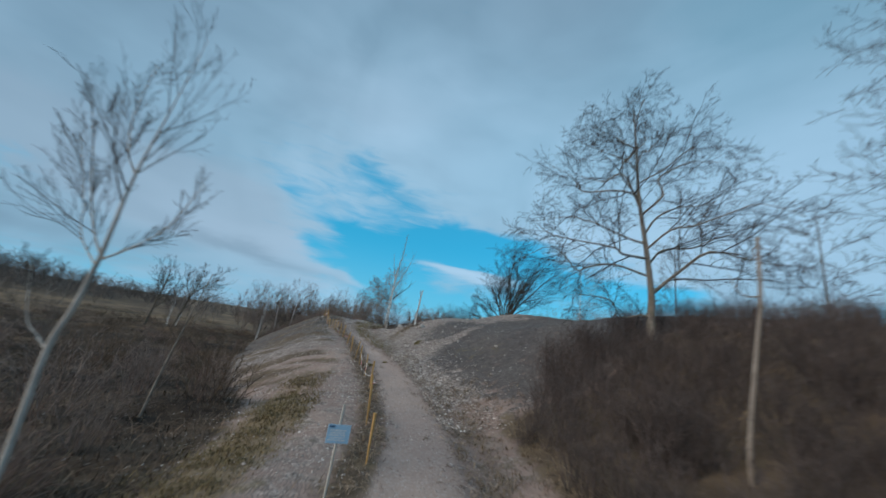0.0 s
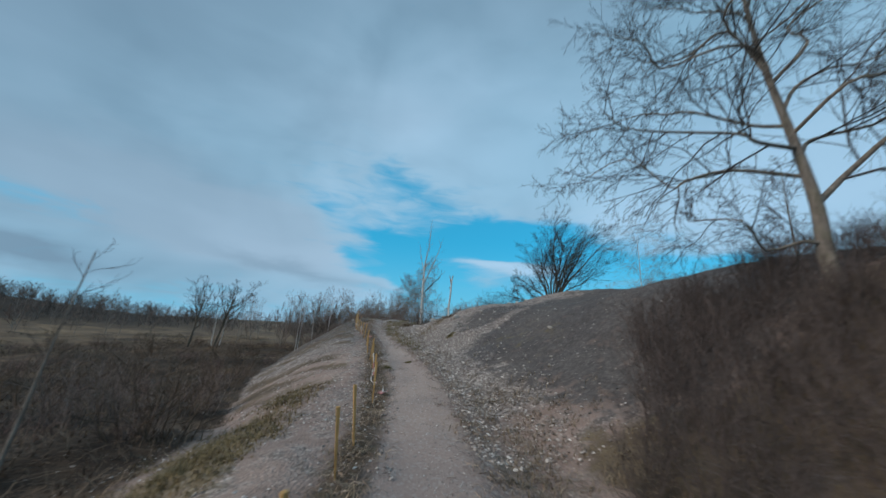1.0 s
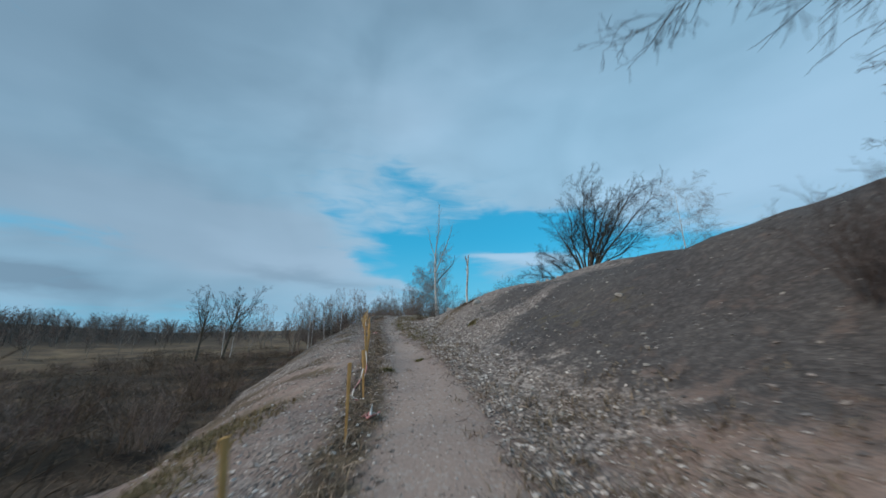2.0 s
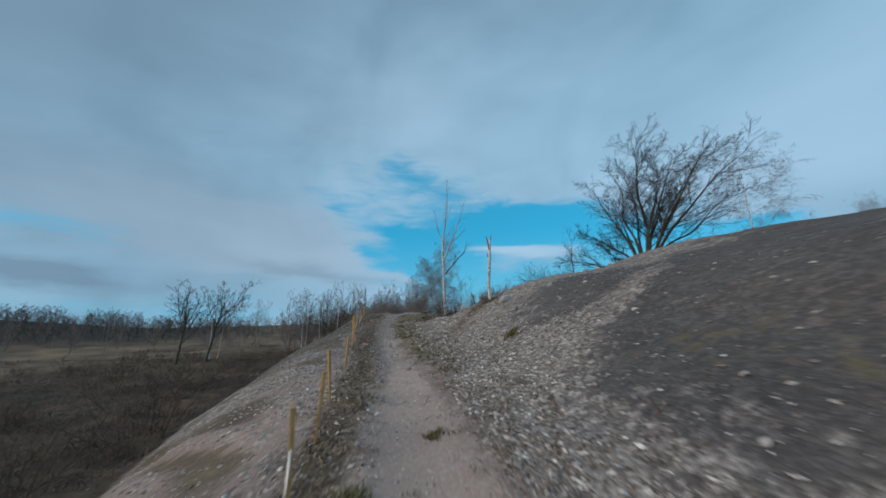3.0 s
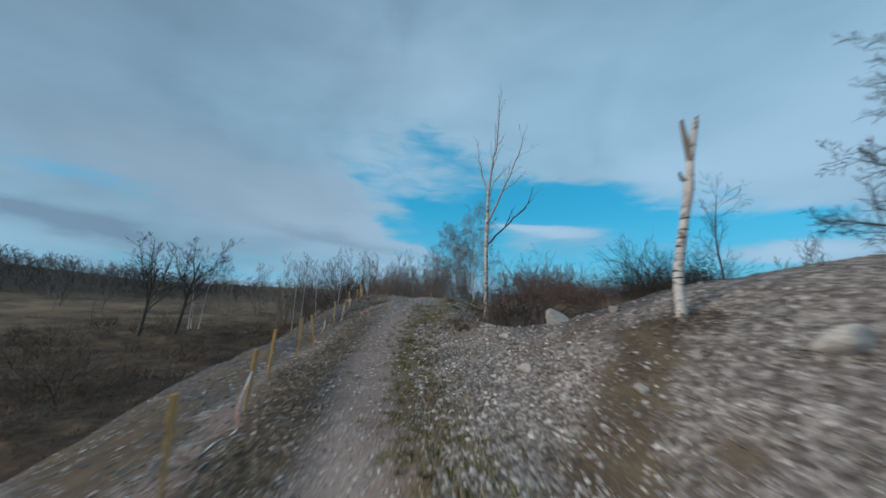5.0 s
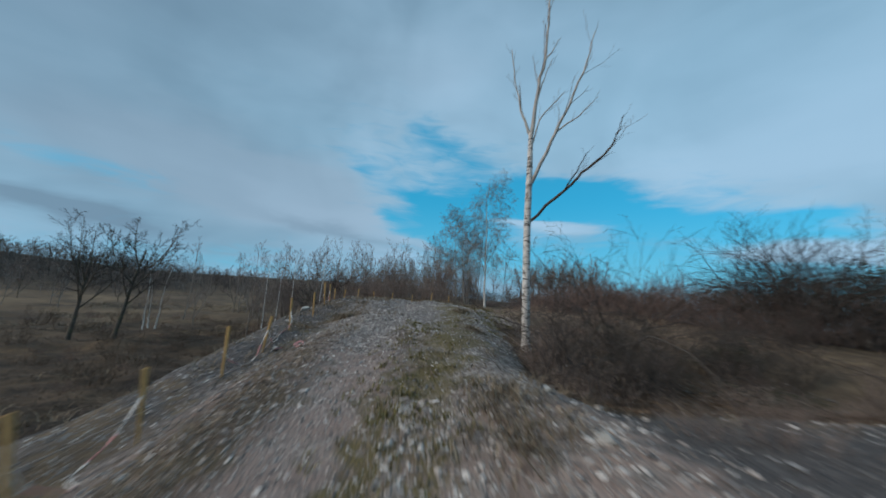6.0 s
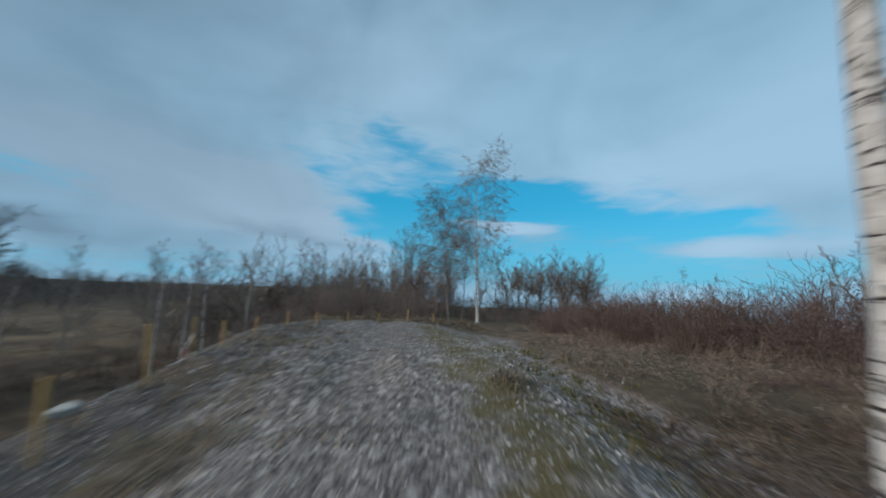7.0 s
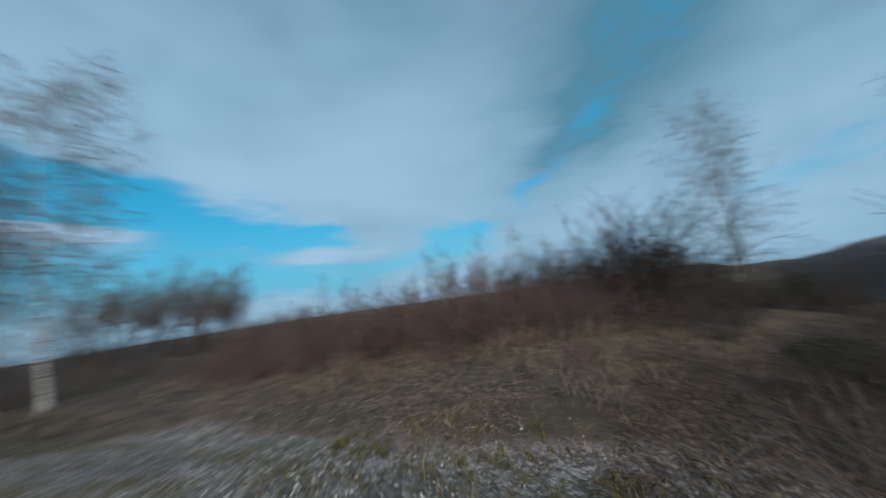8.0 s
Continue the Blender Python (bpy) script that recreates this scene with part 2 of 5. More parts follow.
def island_material(name, stops, rough=0.9, grain=30.0, by_object=False):
    """A colour that varies from piece to piece, with grain."""
    m, nt, b = material(name, rough)
    if by_object:
        rnd = nt.nodes.new("ShaderNodeObjectInfo").outputs["Random"]
    else:
        rnd = nt.nodes.new("ShaderNodeNewGeometry").outputs["Random Per Island"]
    col = ramp(nt, rnd, stops)
    n = noise_tex(nt, obj_co(nt), grain, 4, 0.6).outputs["Fac"]
    col = mix_col(nt, 1.0, col, ramp(nt, n, [(0.3, (0.7, 0.7, 0.7)), (0.7, (1.2, 1.2, 1.2))]), "MULTIPLY")
    nt.links.new(col, b.inputs["Base Color"])
    bump(nt, b, n, 0.4, 0.01)
    return m


def bark_material(name, lo, hi, scale=14.0, moss=0.0):
    m, nt, b = material(name, 0.92)
    co = obj_co(nt)
    mp = nt.nodes.new("ShaderNodeMapping")
    mp.inputs["Scale"].default_value = (1, 1, 0.25)
    nt.links.new(co, mp.inputs["Vector"])
    n = noise_tex(nt, mp.outputs[0], scale, 6, 0.65, 0.4).outputs["Fac"]
    col = ramp(nt, n, [(0.3, lo), (0.7, hi)])
    if moss:
        g = smooth(nt, noise_tex(nt, co, 3.0, 4).outputs["Fac"], 0.5, 0.65)
        col = mix_col(nt, math_node(nt, "MULTIPLY", g, moss), col, (0.10, 0.11, 0.05))
    nt.links.new(col, b.inputs["Base Color"])
    bump(nt, b, n, 0.7, 0.02)
    return m


def birch_material(name):
    """White bark with short dark cross marks and darker patches."""
    m, nt, b = material(name, 0.75)
    co = obj_co(nt)
    mp = nt.nodes.new("ShaderNodeMapping")
    mp.inputs["Scale"].default_value = (3.0, 3.0, 16.0)
    nt.links.new(co, mp.inputs["Vector"])
    marks = smooth(nt, noise_tex(nt, mp.outputs[0], 1.5, 3, 0.55, 0.3).outputs["Fac"], 0.56, 0.63)
    patch = smooth(nt, noise_tex(nt, co, 4.2, 5, 0.6).outputs["Fac"], 0.57, 0.64)
    base = ramp(nt, noise_tex(nt, co, 9.0, 5, 0.6).outputs["Fac"], [(0.3, (0.44, 0.415, 0.39)), (0.7, (0.72, 0.70, 0.67))])
    col = mix_col(nt, marks, base, (0.045, 0.038, 0.034))
    col = mix_col(nt, math_node(nt, "MULTIPLY", patch, 0.8), col, (0.075, 0.062, 0.052))
    nt.links.new(col, b.inputs["Base Color"])
    bump(nt, b, math_node(nt, "SUBTRACT", 1.0, marks), 0.5, 0.008)
    return m


M_GROUND = ground_material()
M_STONE = island_material("pale_stone", [(0.0, (0.15, 0.124, 0.112)), (0.4, (0.27, 0.232, 0.21)), (0.78, (0.44, 0.392, 0.36)), (1.0, (0.72, 0.68, 0.64))], 0.9, 25)
M_GREYSTONE = island_material("grey_stone", [(0.0, (0.085, 0.08, 0.08)), (0.5, (0.19, 0.18, 0.176)), (0.85, (0.34, 0.325, 0.315)), (1.0, (0.6, 0.575, 0.55))], 0.9, 25)
M_PEBBLE = island_material("white_pebble", [(0.0, (0.22, 0.2, 0.18)), (0.5, (0.45, 0.42, 0.39)), (1.0, (0.82, 0.79, 0.75))], 0.85, 25)
M_ROCK = island_material("limestone", [(0.0, (0.26, 0.245, 0.225)), (1.0, (0.50, 0.475, 0.44))], 0.92, 7, True)
M_GRASS = island_material("dead_grass", [(0.0, (0.10, 0.074, 0.05)), (0.5, (0.19, 0.145, 0.10)), (1.0, (0.34, 0.27, 0.19))], 0.85, 8)
M_GREEN = island_material("winter_grass", [(0.0, (0.085, 0.074, 0.028)), (0.6, (0.165, 0.142, 0.054)), (1.0, (0.27, 0.225, 0.098))], 0.85, 8)
M_HEATH = island_material("dead_undergrowth", [(0.0, (0.045, 0.033, 0.026)), (0.5, (0.10, 0.073, 0.054)), (1.0, (0.19, 0.138, 0.096))], 0.9, 8)
M_BRACKEN = island_material("dead_bracken", [(0.0, (0.095, 0.068, 0.056)), (0.5, (0.22, 0.165, 0.13)), (1.0, (0.46, 0.37, 0.285))], 0.9, 10)
M_STRAW = island_material("straw_grass", [(0.0, (0.085, 0.062, 0.03)), (0.6, (0.165, 0.12, 0.056)), (1.0, (0.28, 0.21, 0.11))], 0.85, 8)
M_TWIG = island_material("brown_twigs", [(0.0, (0.115, 0.087, 0.077)), (0.5, (0.20, 0.158, 0.139)), (1.0, (0.31, 0.25, 0.224))], 0.9, 12)
M_THICKET = island_material("thicket_twigs", [(0.0, (0.055, 0.044, 0.041)), (0.5, (0.092, 0.074, 0.069)), (1.0, (0.15, 0.122, 0.114))], 0.9, 12)
M_DARKTWIG = island_material("dark_twigs", [(0.0, (0.04, 0.034, 0.031)), (1.0, (0.10, 0.086, 0.077))], 0.9, 12)
M_REDTWIG = island_material("reddish_bramble", [(0.0, (0.10, 0.068, 0.06)), (1.0, (0.235, 0.168, 0.145))], 0.9, 12)
M_GREYTWIG = island_material("grey_twigs", [(0.0, (0.13, 0.11, 0.10)), (1.0, (0.27, 0.235, 0.215))], 0.9, 12)
M_BIRCHTWIG = island_material("birch_twigs", [(0.0, (0.17, 0.145, 0.135)), (1.0, (0.36, 0.32, 0.30))], 0.9, 12)
M_FARTWIG = island_material("far_twigs", [(0.0, (0.07, 0.06, 0.055)), (1.0, (0.17, 0.145, 0.13))], 0.9, 2)
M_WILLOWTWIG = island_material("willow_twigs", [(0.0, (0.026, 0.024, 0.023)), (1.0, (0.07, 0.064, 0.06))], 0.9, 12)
M_WILLOWBARK = bark_material("dark_willow_bark", (0.028, 0.025, 0.02), (0.12, 0.108, 0.09), 14, 0.45)
M_BARK = bark_material("grey_brown_bark", (0.045, 0.037, 0.03), (0.17, 0.145, 0.12), 14, 0.45)
M_TREEBARK = bark_material("grey_tree_bark", (0.07, 0.062, 0.054), (0.27, 0.245, 0.215), 11, 0.25)
M_PALEBARK = bark_material("pale_grey_bark", (0.12, 0.10, 0.085), (0.34, 0.30, 0.26), 12)
M_YOUNGBARK = bark_material("young_birch_bark", (0.24, 0.22, 0.20), (0.52, 0.49, 0.45), 9)
M_BIRCH = birch_material("birch_bark")
M_WOOD = bark_material("sawn_wood", (0.34, 0.20, 0.075), (0.56, 0.36, 0.15), 20)
M_IVY = island_material("ivy_leaf", [(0.0, (0.018, 0.022, 0.012)), (1.0, (0.05, 0.055, 0.03))], 0.6, 20)


def plain_material(name, col, rough=0.6, lo=0.85):
    m, nt, b = material(name, rough)
    n = noise_tex(nt, obj_co(nt), 6.0, 5, 0.6).outputs["Fac"]
    c = mix_col(nt, 1.0, col, ramp(nt, n, [(0.3, (lo,) * 3), (0.7, (1.08,) * 3)]), "MULTIPLY")
    nt.links.new(c, b.inputs["Base Color"])
    return m


M_TAPE_W = plain_material("white_tape", (0.72, 0.68, 0.64), 0.4)
M_TAPE_R = plain_material("red_tape", (0.62, 0.28, 0.27), 0.4)
M_POST = plain_material("galvanised_post", (0.55, 0.54, 0.5), 0.5)
M_SIGN = plain_material("blue_white_plate", (0.30, 0.46, 0.60), 0.4)
M_INK = plain_material("dark_print", (0.06, 0.12, 0.20), 0.5)
M_CORD = plain_material("weathered_cord", (0.36, 0.29, 0.25), 0.8)

# ---- the ground ----
PATH_Y = [-60, 0, 5.8, 7.5, 10, 12.9, 14.2, 16.5, 19.1, 22.3, 24.3, 27.3, 30.2, 33, 36, 38, 42, 60]
PATH_X = [2.0, 0.1, -0.1, -0.2, -0.77, -1.5, -2.05, -2.9, -3.75, -5.1, -5.95, -7.2, -8.05, -8.9, -9.6, -10.1, -11.2, -16]
RISE_Y = [-60, 0, 7, 10, 16, 20, 24, 28, 32, 37, 40, 42.5, 46, 52, 60, 80, 140]
RISE_Z = [-1.0, 1.45, 2.0, 2.25, 2.85, 3.25, 3.65, 4.1, 4.55, 5.1, 5.3, 5.28, 5.15, 5.1, 5.0, 5.2, 4.5]
FLAT_Y = [4, 8, 13, 18, 23, 28, 32, 36, 40, 44]  # width of the level shoulder on the left
FLAT_W = [1.8, 1.8, 1.5, 1.5, 1.8, 1.6, 1.25, 1.8, 2.1, 3.3]
BANK_D = [0, 1.3, 2.2, 3, 4, 4.75, 5.9, 7.4, 9, 13, 20, 45, 90]
BANK_H = [0, 0.0, 0.12, 0.5, 0.95, 1.22, 1.78, 2.1, 2.4, 3.35, 3.3, 0.6, -2.0]  # beside the upper path
BANK_NEAR = [0, 0.0, 0.12, 0.45, 0.85, 1.2, 1.92, 2.95, 3.65, 4.3, 4.5, 2.0, -1.0]  # beside the lower path


def sstep(v, lo, hi):
    u = np.clip((np.asarray(v, float) - lo) / (hi - lo), 0, 1)
    return u * u * (3 - 2 * u)


def vnoise(x, y, size, seed):
    """Smooth value noise on a lattice of that size, -1 to 1."""
    x, y = np.asarray(x, float) / size, np.asarray(y, float) / size
    xi, yi = np.floor(x).astype(np.int64), np.floor(y).astype(np.int64)
    fx, fy = x - xi, y - yi
    fx, fy = fx * fx * (3 - 2 * fx), fy * fy * (3 - 2 * fy)

    def h(a, b):
        n = (a * 374761393 + b * 668265263 + seed * 1442695041) & 0x7FFFFFFF
        n = ((n ^ (n >> 13)) * 1274126177) & 0x7FFFFFFF
        return ((n ^ (n >> 16)) & 0xFFFF) / 32767.5 - 1
    return (h(xi, yi) * (1 - fx) + h(xi + 1, yi) * fx) * (1 - fy) + (h(xi, yi + 1) * (1 - fx) + h(xi + 1, yi + 1) * fx) * fy


_ys = np.arange(-60, 141, 0.25)
_k = np.hanning(13) / np.hanning(13).sum()
_cx = np.convolve(np.pad(np.interp(_ys, PATH_Y, PATH_X), 6, "edge"), _k, "valid")
_pz = np.convolve(np.pad(np.interp(_ys, RISE_Y, RISE_Z), 6, "edge"), _k, "valid")
_ds = np.arange(0, 90, 0.1)
_bank = np.convolve(np.pad(np.interp(_ds, BANK_D, BANK_H), 6, "edge"), _k, "valid")
_bank_near = np.convolve(np.pad(np.interp(_ds, BANK_D, BANK_NEAR), 6, "edge"), _k, "valid")


def path_x(y):
    return np.interp(y, _ys, _cx)


def ground_parts(x, y):
    x, y = np.asarray(x, float), np.asarray(y, float)
    d = x - path_x(y)
    pz = np.interp(y, _ys, _pz)
    # bank on the right, which ends at the open crest
    fade = 1 - sstep(y, 25.8, 36.0)
    dr, w = np.maximum(d, 0), sstep(y, 12, 22)
    right = (np.interp(dr, _ds, _bank) * w + np.interp(dr, _ds, _bank_near) * (1 - w)) * fade
    right = right - (1 - fade) * (0.25 + 0.3 * (1 - sstep(y, 37, 41))) * sstep(d, 2.0, 4.2)
    right = right * (1 - sstep(d, 7, 13) * sstep(y, 30.5, 33.5)) - 1.0 * (1 - fade) * sstep(d, 9, 22)
    right = right - 0.45 * np.exp(-((y - 33.5) / 3.0) ** 2) * sstep(d, 2.2, 4.5) * (1 - sstep(d, 8, 12))
    right = right - 0.18 * np.exp(-((d - 1.7) / 0.8) ** 2) * (1 - sstep(y, 11, 16))
    # shoulder and slope on the left
    flat = np.interp(y, FLAT_Y, FLAT_W)
    l = np.maximum(-d - flat, 0)
    left = -(np.sqrt(l * l + 2.6 ** 2) - 2.6) * 0.7 - 0.28 * np.exp(-((d + 2.1) / 0.7) ** 2) * sstep(y, 26, 29) * (1 - sstep(y, 35, 39))
    ridge = pz + np.where(d > 0, right, left)
    r = np.hypot(x, y)
    bearing = np.degrees(np.arctan2(x, y))
    low = 0.45 + 0.85 * (1 - sstep(y, 8, 20)) + 0.02 * np.maximum(y - 60, 0)
    low = low + 1.8 * sstep(r, 60, 150) * sstep(-bearing, 20, 60) + 11.0 * sstep(r, 110, 240) * sstep(-bearing, 38, 72)
    low = np.minimum(low, 30)
    # the land falls away to the right and ahead
    ridge = ridge - 0.055 * np.maximum(r - 78, 0) * sstep(bearing, -22, 2)
    low = low - 0.055 * np.maximum(r - 78, 0) * sstep(bearing, -22, 2)
    k = 0.35
    top = 0.5 * (ridge + low + np.sqrt((ridge - low) ** 2 + k * k))
    on_low = sstep(low - ridge, -0.5, 0.4) * (d < 0)
    return d, top, on_low, fade


def ground(x, y):
    """Height of the ground."""
    d, z, low, fade = ground_parts(x, y)
    tread = np.exp(-((d + 0.05) / 0.5) ** 4)
    rough = 1 - 0.8 * tread
    z = z - 0.06 * tread
    z = z + rough * (0.10 * vnoise(x, y, 2.6, 1) + 0.05 * vnoise(x, y, 0.9, 2) + 0.022 * vnoise(x, y, 0.35, 3))
    z = z + low * (0.28 * vnoise(x, y, 2.4, 4) + 0.1 * vnoise(x, y, 1.0, 8) + 0.3 * vnoise(x, y, 9.0, 5))
    # shallow rills down the left slope
    z = z + 0.06 * sstep(-d, 1.6, 3.0) * (1 - low) * vnoise(np.asarray(x) * 0.22, np.asarray(y) + 0.5 * np.asarray(x), 0.5, 7)
    return z


def gz(x, y):
    return float(ground(x, y))


def part(name, me, mat, parent=None, label="", m=None):
    """Links a mesh as one object, under a thing or a part."""
    if isinstance(me, bmesh.types.BMesh):
        bm, me = me, bpy.data.meshes.new(name)
        bm.to_mesh(me)
        bm.free()
    if mat is not None and not me.materials:
        me.materials.append(mat)
    ob = new(name, me)
    if parent is not None:
        ob.parent = parent
    if m is not None:
        ob.matrix_basis = m
    if label:
        tagged(ob, label)
    return ob


def mesh_of(name, verts, faces, smooth_shade=True):
    """A mesh from arrays of corners and of faces with one number of corners."""
    me = bpy.data.meshes.new(name)
    verts, faces = np.asarray(verts, np.float32), np.asarray(faces, np.int32)
    me.vertices.add(len(verts))
    me.vertices.foreach_set("co", verts.ravel())
    n = faces.shape[1]
    me.loops.add(faces.size)
    me.loops.foreach_set("vertex_index", faces.ravel())
    me.polygons.add(len(faces))
    me.polygons.foreach_set("loop_start", np.arange(0, faces.size, n, dtype=np.int32))
    me.polygons.foreach_set("use_smooth", np.full(len(faces), smooth_shade))
    me.update(calc_edges=True)
    return me


def grow_axis(lo, hi, step, end_lo, end_hi, ratio):
    mid = list(np.arange(lo, hi + step / 2, step))
    a, s = [], step
    v = lo
    while v > end_lo:
        s *= ratio
        v -= s
        a.append(v)
    b, s = [], step
    v = mid[-1]
    while v < end_hi:
        s *= ratio
        v += s
        b.append(v)
    return np.array(a[::-1] + mid + b)


gx = grow_axis(-30, 9, 0.2, -2500, 2500, 1.07)
gy = grow_axis(1.5, 46, 0.2, -2500, 2500, 1.07)
GX, GY = np.meshgrid(gx, gy)
GZ = ground(GX, GY)
nx, ny = len(gx), len(gy)
ii = np.arange((ny - 1) * nx).reshape(ny - 1, nx)[:, :-1].ravel()
me = mesh_of("ground", np.stack([GX.ravel(), GY.ravel(), GZ.ravel()], 1), np.stack([ii, ii + 1, ii + 1 + nx, ii + nx], 1))
d, top, low, fade = ground_parts(GX, GY)
WY = GY + 1.6 * vnoise(GX, GY, 3.5, 11) * sstep(np.abs(d), 2.0, 5.0)  # uneven limits of the patches
half = 0.54 - 0.38 * sstep(GY, 15, 20)
slate_from = np.interp(WY, [9, 12, 15.4, 16.6, 17.6, 19, 19.8, 22, 24.5], [3.0, 2.6, 2.1, 2.2, 3.0, 4.5, 5.8, 8.6, 11.5])
# lobe on the bank: grey ground with lens darkening mixed into its colour
GREY_Y, GREY_D = [20.4, 21.1, 22.8, 24.4, 26], [5.0, 2.9, 3.5, 5.0, 7.0]
grey_from = np.interp(WY, GREY_Y, GREY_D)
after = sstep(GY, 30, 35)
beyond = sstep(WY + 0.5 * np.abs(d + 1.5), 48.6, 50.2)  # past the far edge of the crest
masks = {
    "path": (1 - sstep(np.abs(d + 0.12 * sstep(WY, 18, 22)), half, half + 0.34 - 0.1 * sstep(WY, 17, 22))) * (1 - 0.7 * sstep(WY, 21, 27)) * (1 - 0.95 * after) * (1 - beyond),
    # dark grey ground, plus the lobe where picture-edge darkening is coloured in
    "slate_and_dim": np.maximum(np.maximum(0.95 * sstep(d, slate_from - 0.8, slate_from + 1.3) * sstep(WY, 8, 11) * (1 - sstep(WY, 24.5, 27)), 0.85 * sstep(d - grey_from, -0.3, 1.0) * (1 - sstep(d, 7, 8.5)) * sstep(WY, 20.3, 21.3) * (1 - sstep(WY, 23.6, 25))), np.maximum(0.95 * sstep(d, 2.7, 4.0) * sstep(WY, 27.5, 29.5) * (1 - sstep(WY, 33 + 3.5 * sstep(d, 3.5, 5), 36 + 3 * sstep(d, 3.5, 5))), 0.8 * sstep(-d, 1.3, 2.4) * sstep(WY, 20, 26) * (1 - beyond))),
    "grit": 0.95 * sstep(d, 0.7, 1.3) * (1 - sstep(d, 2.6, 3.8)) * sstep(WY, 9, 13) * (1 - 0.5 * sstep(WY, 24, 30)) + 0.75 * sstep(-d, 1.3, 2.2) * (0.45 + 0.55 * sstep(WY, 16, 22)) + 0.7 * sstep(d, 2.4, 3.2) * sstep(WY, 13, 16) * (1 - sstep(WY, 28, 30)) + 0.9 * after * (1 - sstep(np.abs(d), 3, 4)) * (1 - beyond),
    "turf": np.maximum(beyond * (d > -9), np.maximum(sstep(d, 1.9, 2.7) * (1 - sstep(WY, 8.5, 10.5)), sstep(d, 3.0, 5.0) * after)) * 0.9 + 0.45 * np.exp(-((d - 1.5) / 0.7) ** 2) * (1 - sstep(WY, 9, 14))
    + (0.78 - 0.6 * sstep(WY, 30, 35)) * np.exp(-((d + 1.1) / (0.45 + 0.4 * sstep(WY, 20, 26))) ** 2) + 0.35 * np.exp(-((d - 0.8) / 0.4) ** 2) * sstep(WY, 14, 20) * (1 - after),
    "moss": (0.72 - 0.1 * after) * np.exp(-((d - 0.95 - 1.0 * after) / (0.7 + 0.25 * after)) ** 2) * sstep(WY, 18.5, 21.5) * (1 - beyond) + 0.3 * sstep(vnoise(GX, GY, 1.3, 21), 0.0, 0.6) * sstep(d, 2.8, 3.6) * (1 - sstep(d, 5.5, 6.5)) * sstep(WY, 12, 14) * (1 - sstep(WY, 20, 22)) + 0.4 * np.exp(-((d + 1.9) / 0.7) ** 2) * after + 0.4 * np.exp(-((d - 3.6) / 0.7) ** 2) * after,
    "heath": low,
    "verge": np.exp(-((d + 3.1 + 0.12 * (WY - 5)) / 0.75) ** 2) * (1 - sstep(WY, 10, 14)),
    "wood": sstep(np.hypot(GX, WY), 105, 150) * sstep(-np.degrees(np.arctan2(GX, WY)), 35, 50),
    "far": 0.85 * sstep(np.hypot(GX, WY), 38, 95),
}
# left slope: darker brown along the low lines of the rills
rill = vnoise(GX * 0.22, GY + 0.5 * GX, 0.5, 7) + 0.6 * vnoise(GX * 0.3, GY + 0.5 * GX, 1.3, 9)
masks["turf"] = np.maximum(masks["turf"], (0.26 * sstep(GY, 9, 17) + (0.3 + 0.16 * sstep(GY, 9, 17)) * sstep(-rill, -0.3, 0.6)) * sstep(-d, 1.4, 2.4) * (1 - low) * (GY < 46))
masks["turf"] = np.maximum(masks["turf"], 0.5 * sstep(vnoise(GX, GY, 1.7, 61) + 0.5 * vnoise(GX, GY, 0.6, 62), 0.1, 0.8) * sstep(d, 1.3, 2.4) * (1 - sstep(d, 4, 5.5)) * sstep(GY, 15, 19) * (1 - sstep(GY, 28, 30)))
streak = np.interp(GY, [22.8, 23.5, 24.8, 25.7, 27], [1.2, 1.7, 2.9, 3.8, 4.6])
masks["turf"] = np.maximum(masks["turf"], 0.85 * np.exp(-((d - streak) / 0.55) ** 2) * sstep(WY, 22.4, 23.4) * (1 - sstep(WY, 26.5, 27.5)))
EDGE_Y, EDGE_D = [34, 36, 38, 40, 41, 44, 47, 50, 54], [3.0, 4.4, 5.2, 4.3, 3.8, 4.5, 5.2, 6.4, 7.5]  # where the gravel gives way to bracken
edge = np.interp(GY, EDGE_Y, EDGE_D)
masks["grit"] = np.maximum(masks["grit"], 0.8 * after * sstep(d, 2, 3) * (1 - sstep(d, edge - 0.4, edge + 0.5)) * (1 - beyond))
masks["turf"] = np.where((GY > 34) & (d > 1.5), np.minimum(masks["turf"], np.maximum(sstep(d, edge - 0.6, edge + 0.6), beyond)), masks["turf"])
masks["turf"] = np.maximum(masks["turf"], 0.46 * sstep(np.abs(d + 0.1), 0.28, 0.5) * (1 - sstep(np.abs(d), 1.2, 1.8)) * sstep(GY, 17.5, 21) * (1 - after))
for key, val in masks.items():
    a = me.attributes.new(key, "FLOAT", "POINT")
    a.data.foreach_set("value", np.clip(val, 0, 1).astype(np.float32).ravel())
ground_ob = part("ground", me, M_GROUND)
tagged(ground_ob, "stony hillside with a worn earth footpath along its ridge", "ground", kind="structure")

# ---- how plants are built ----


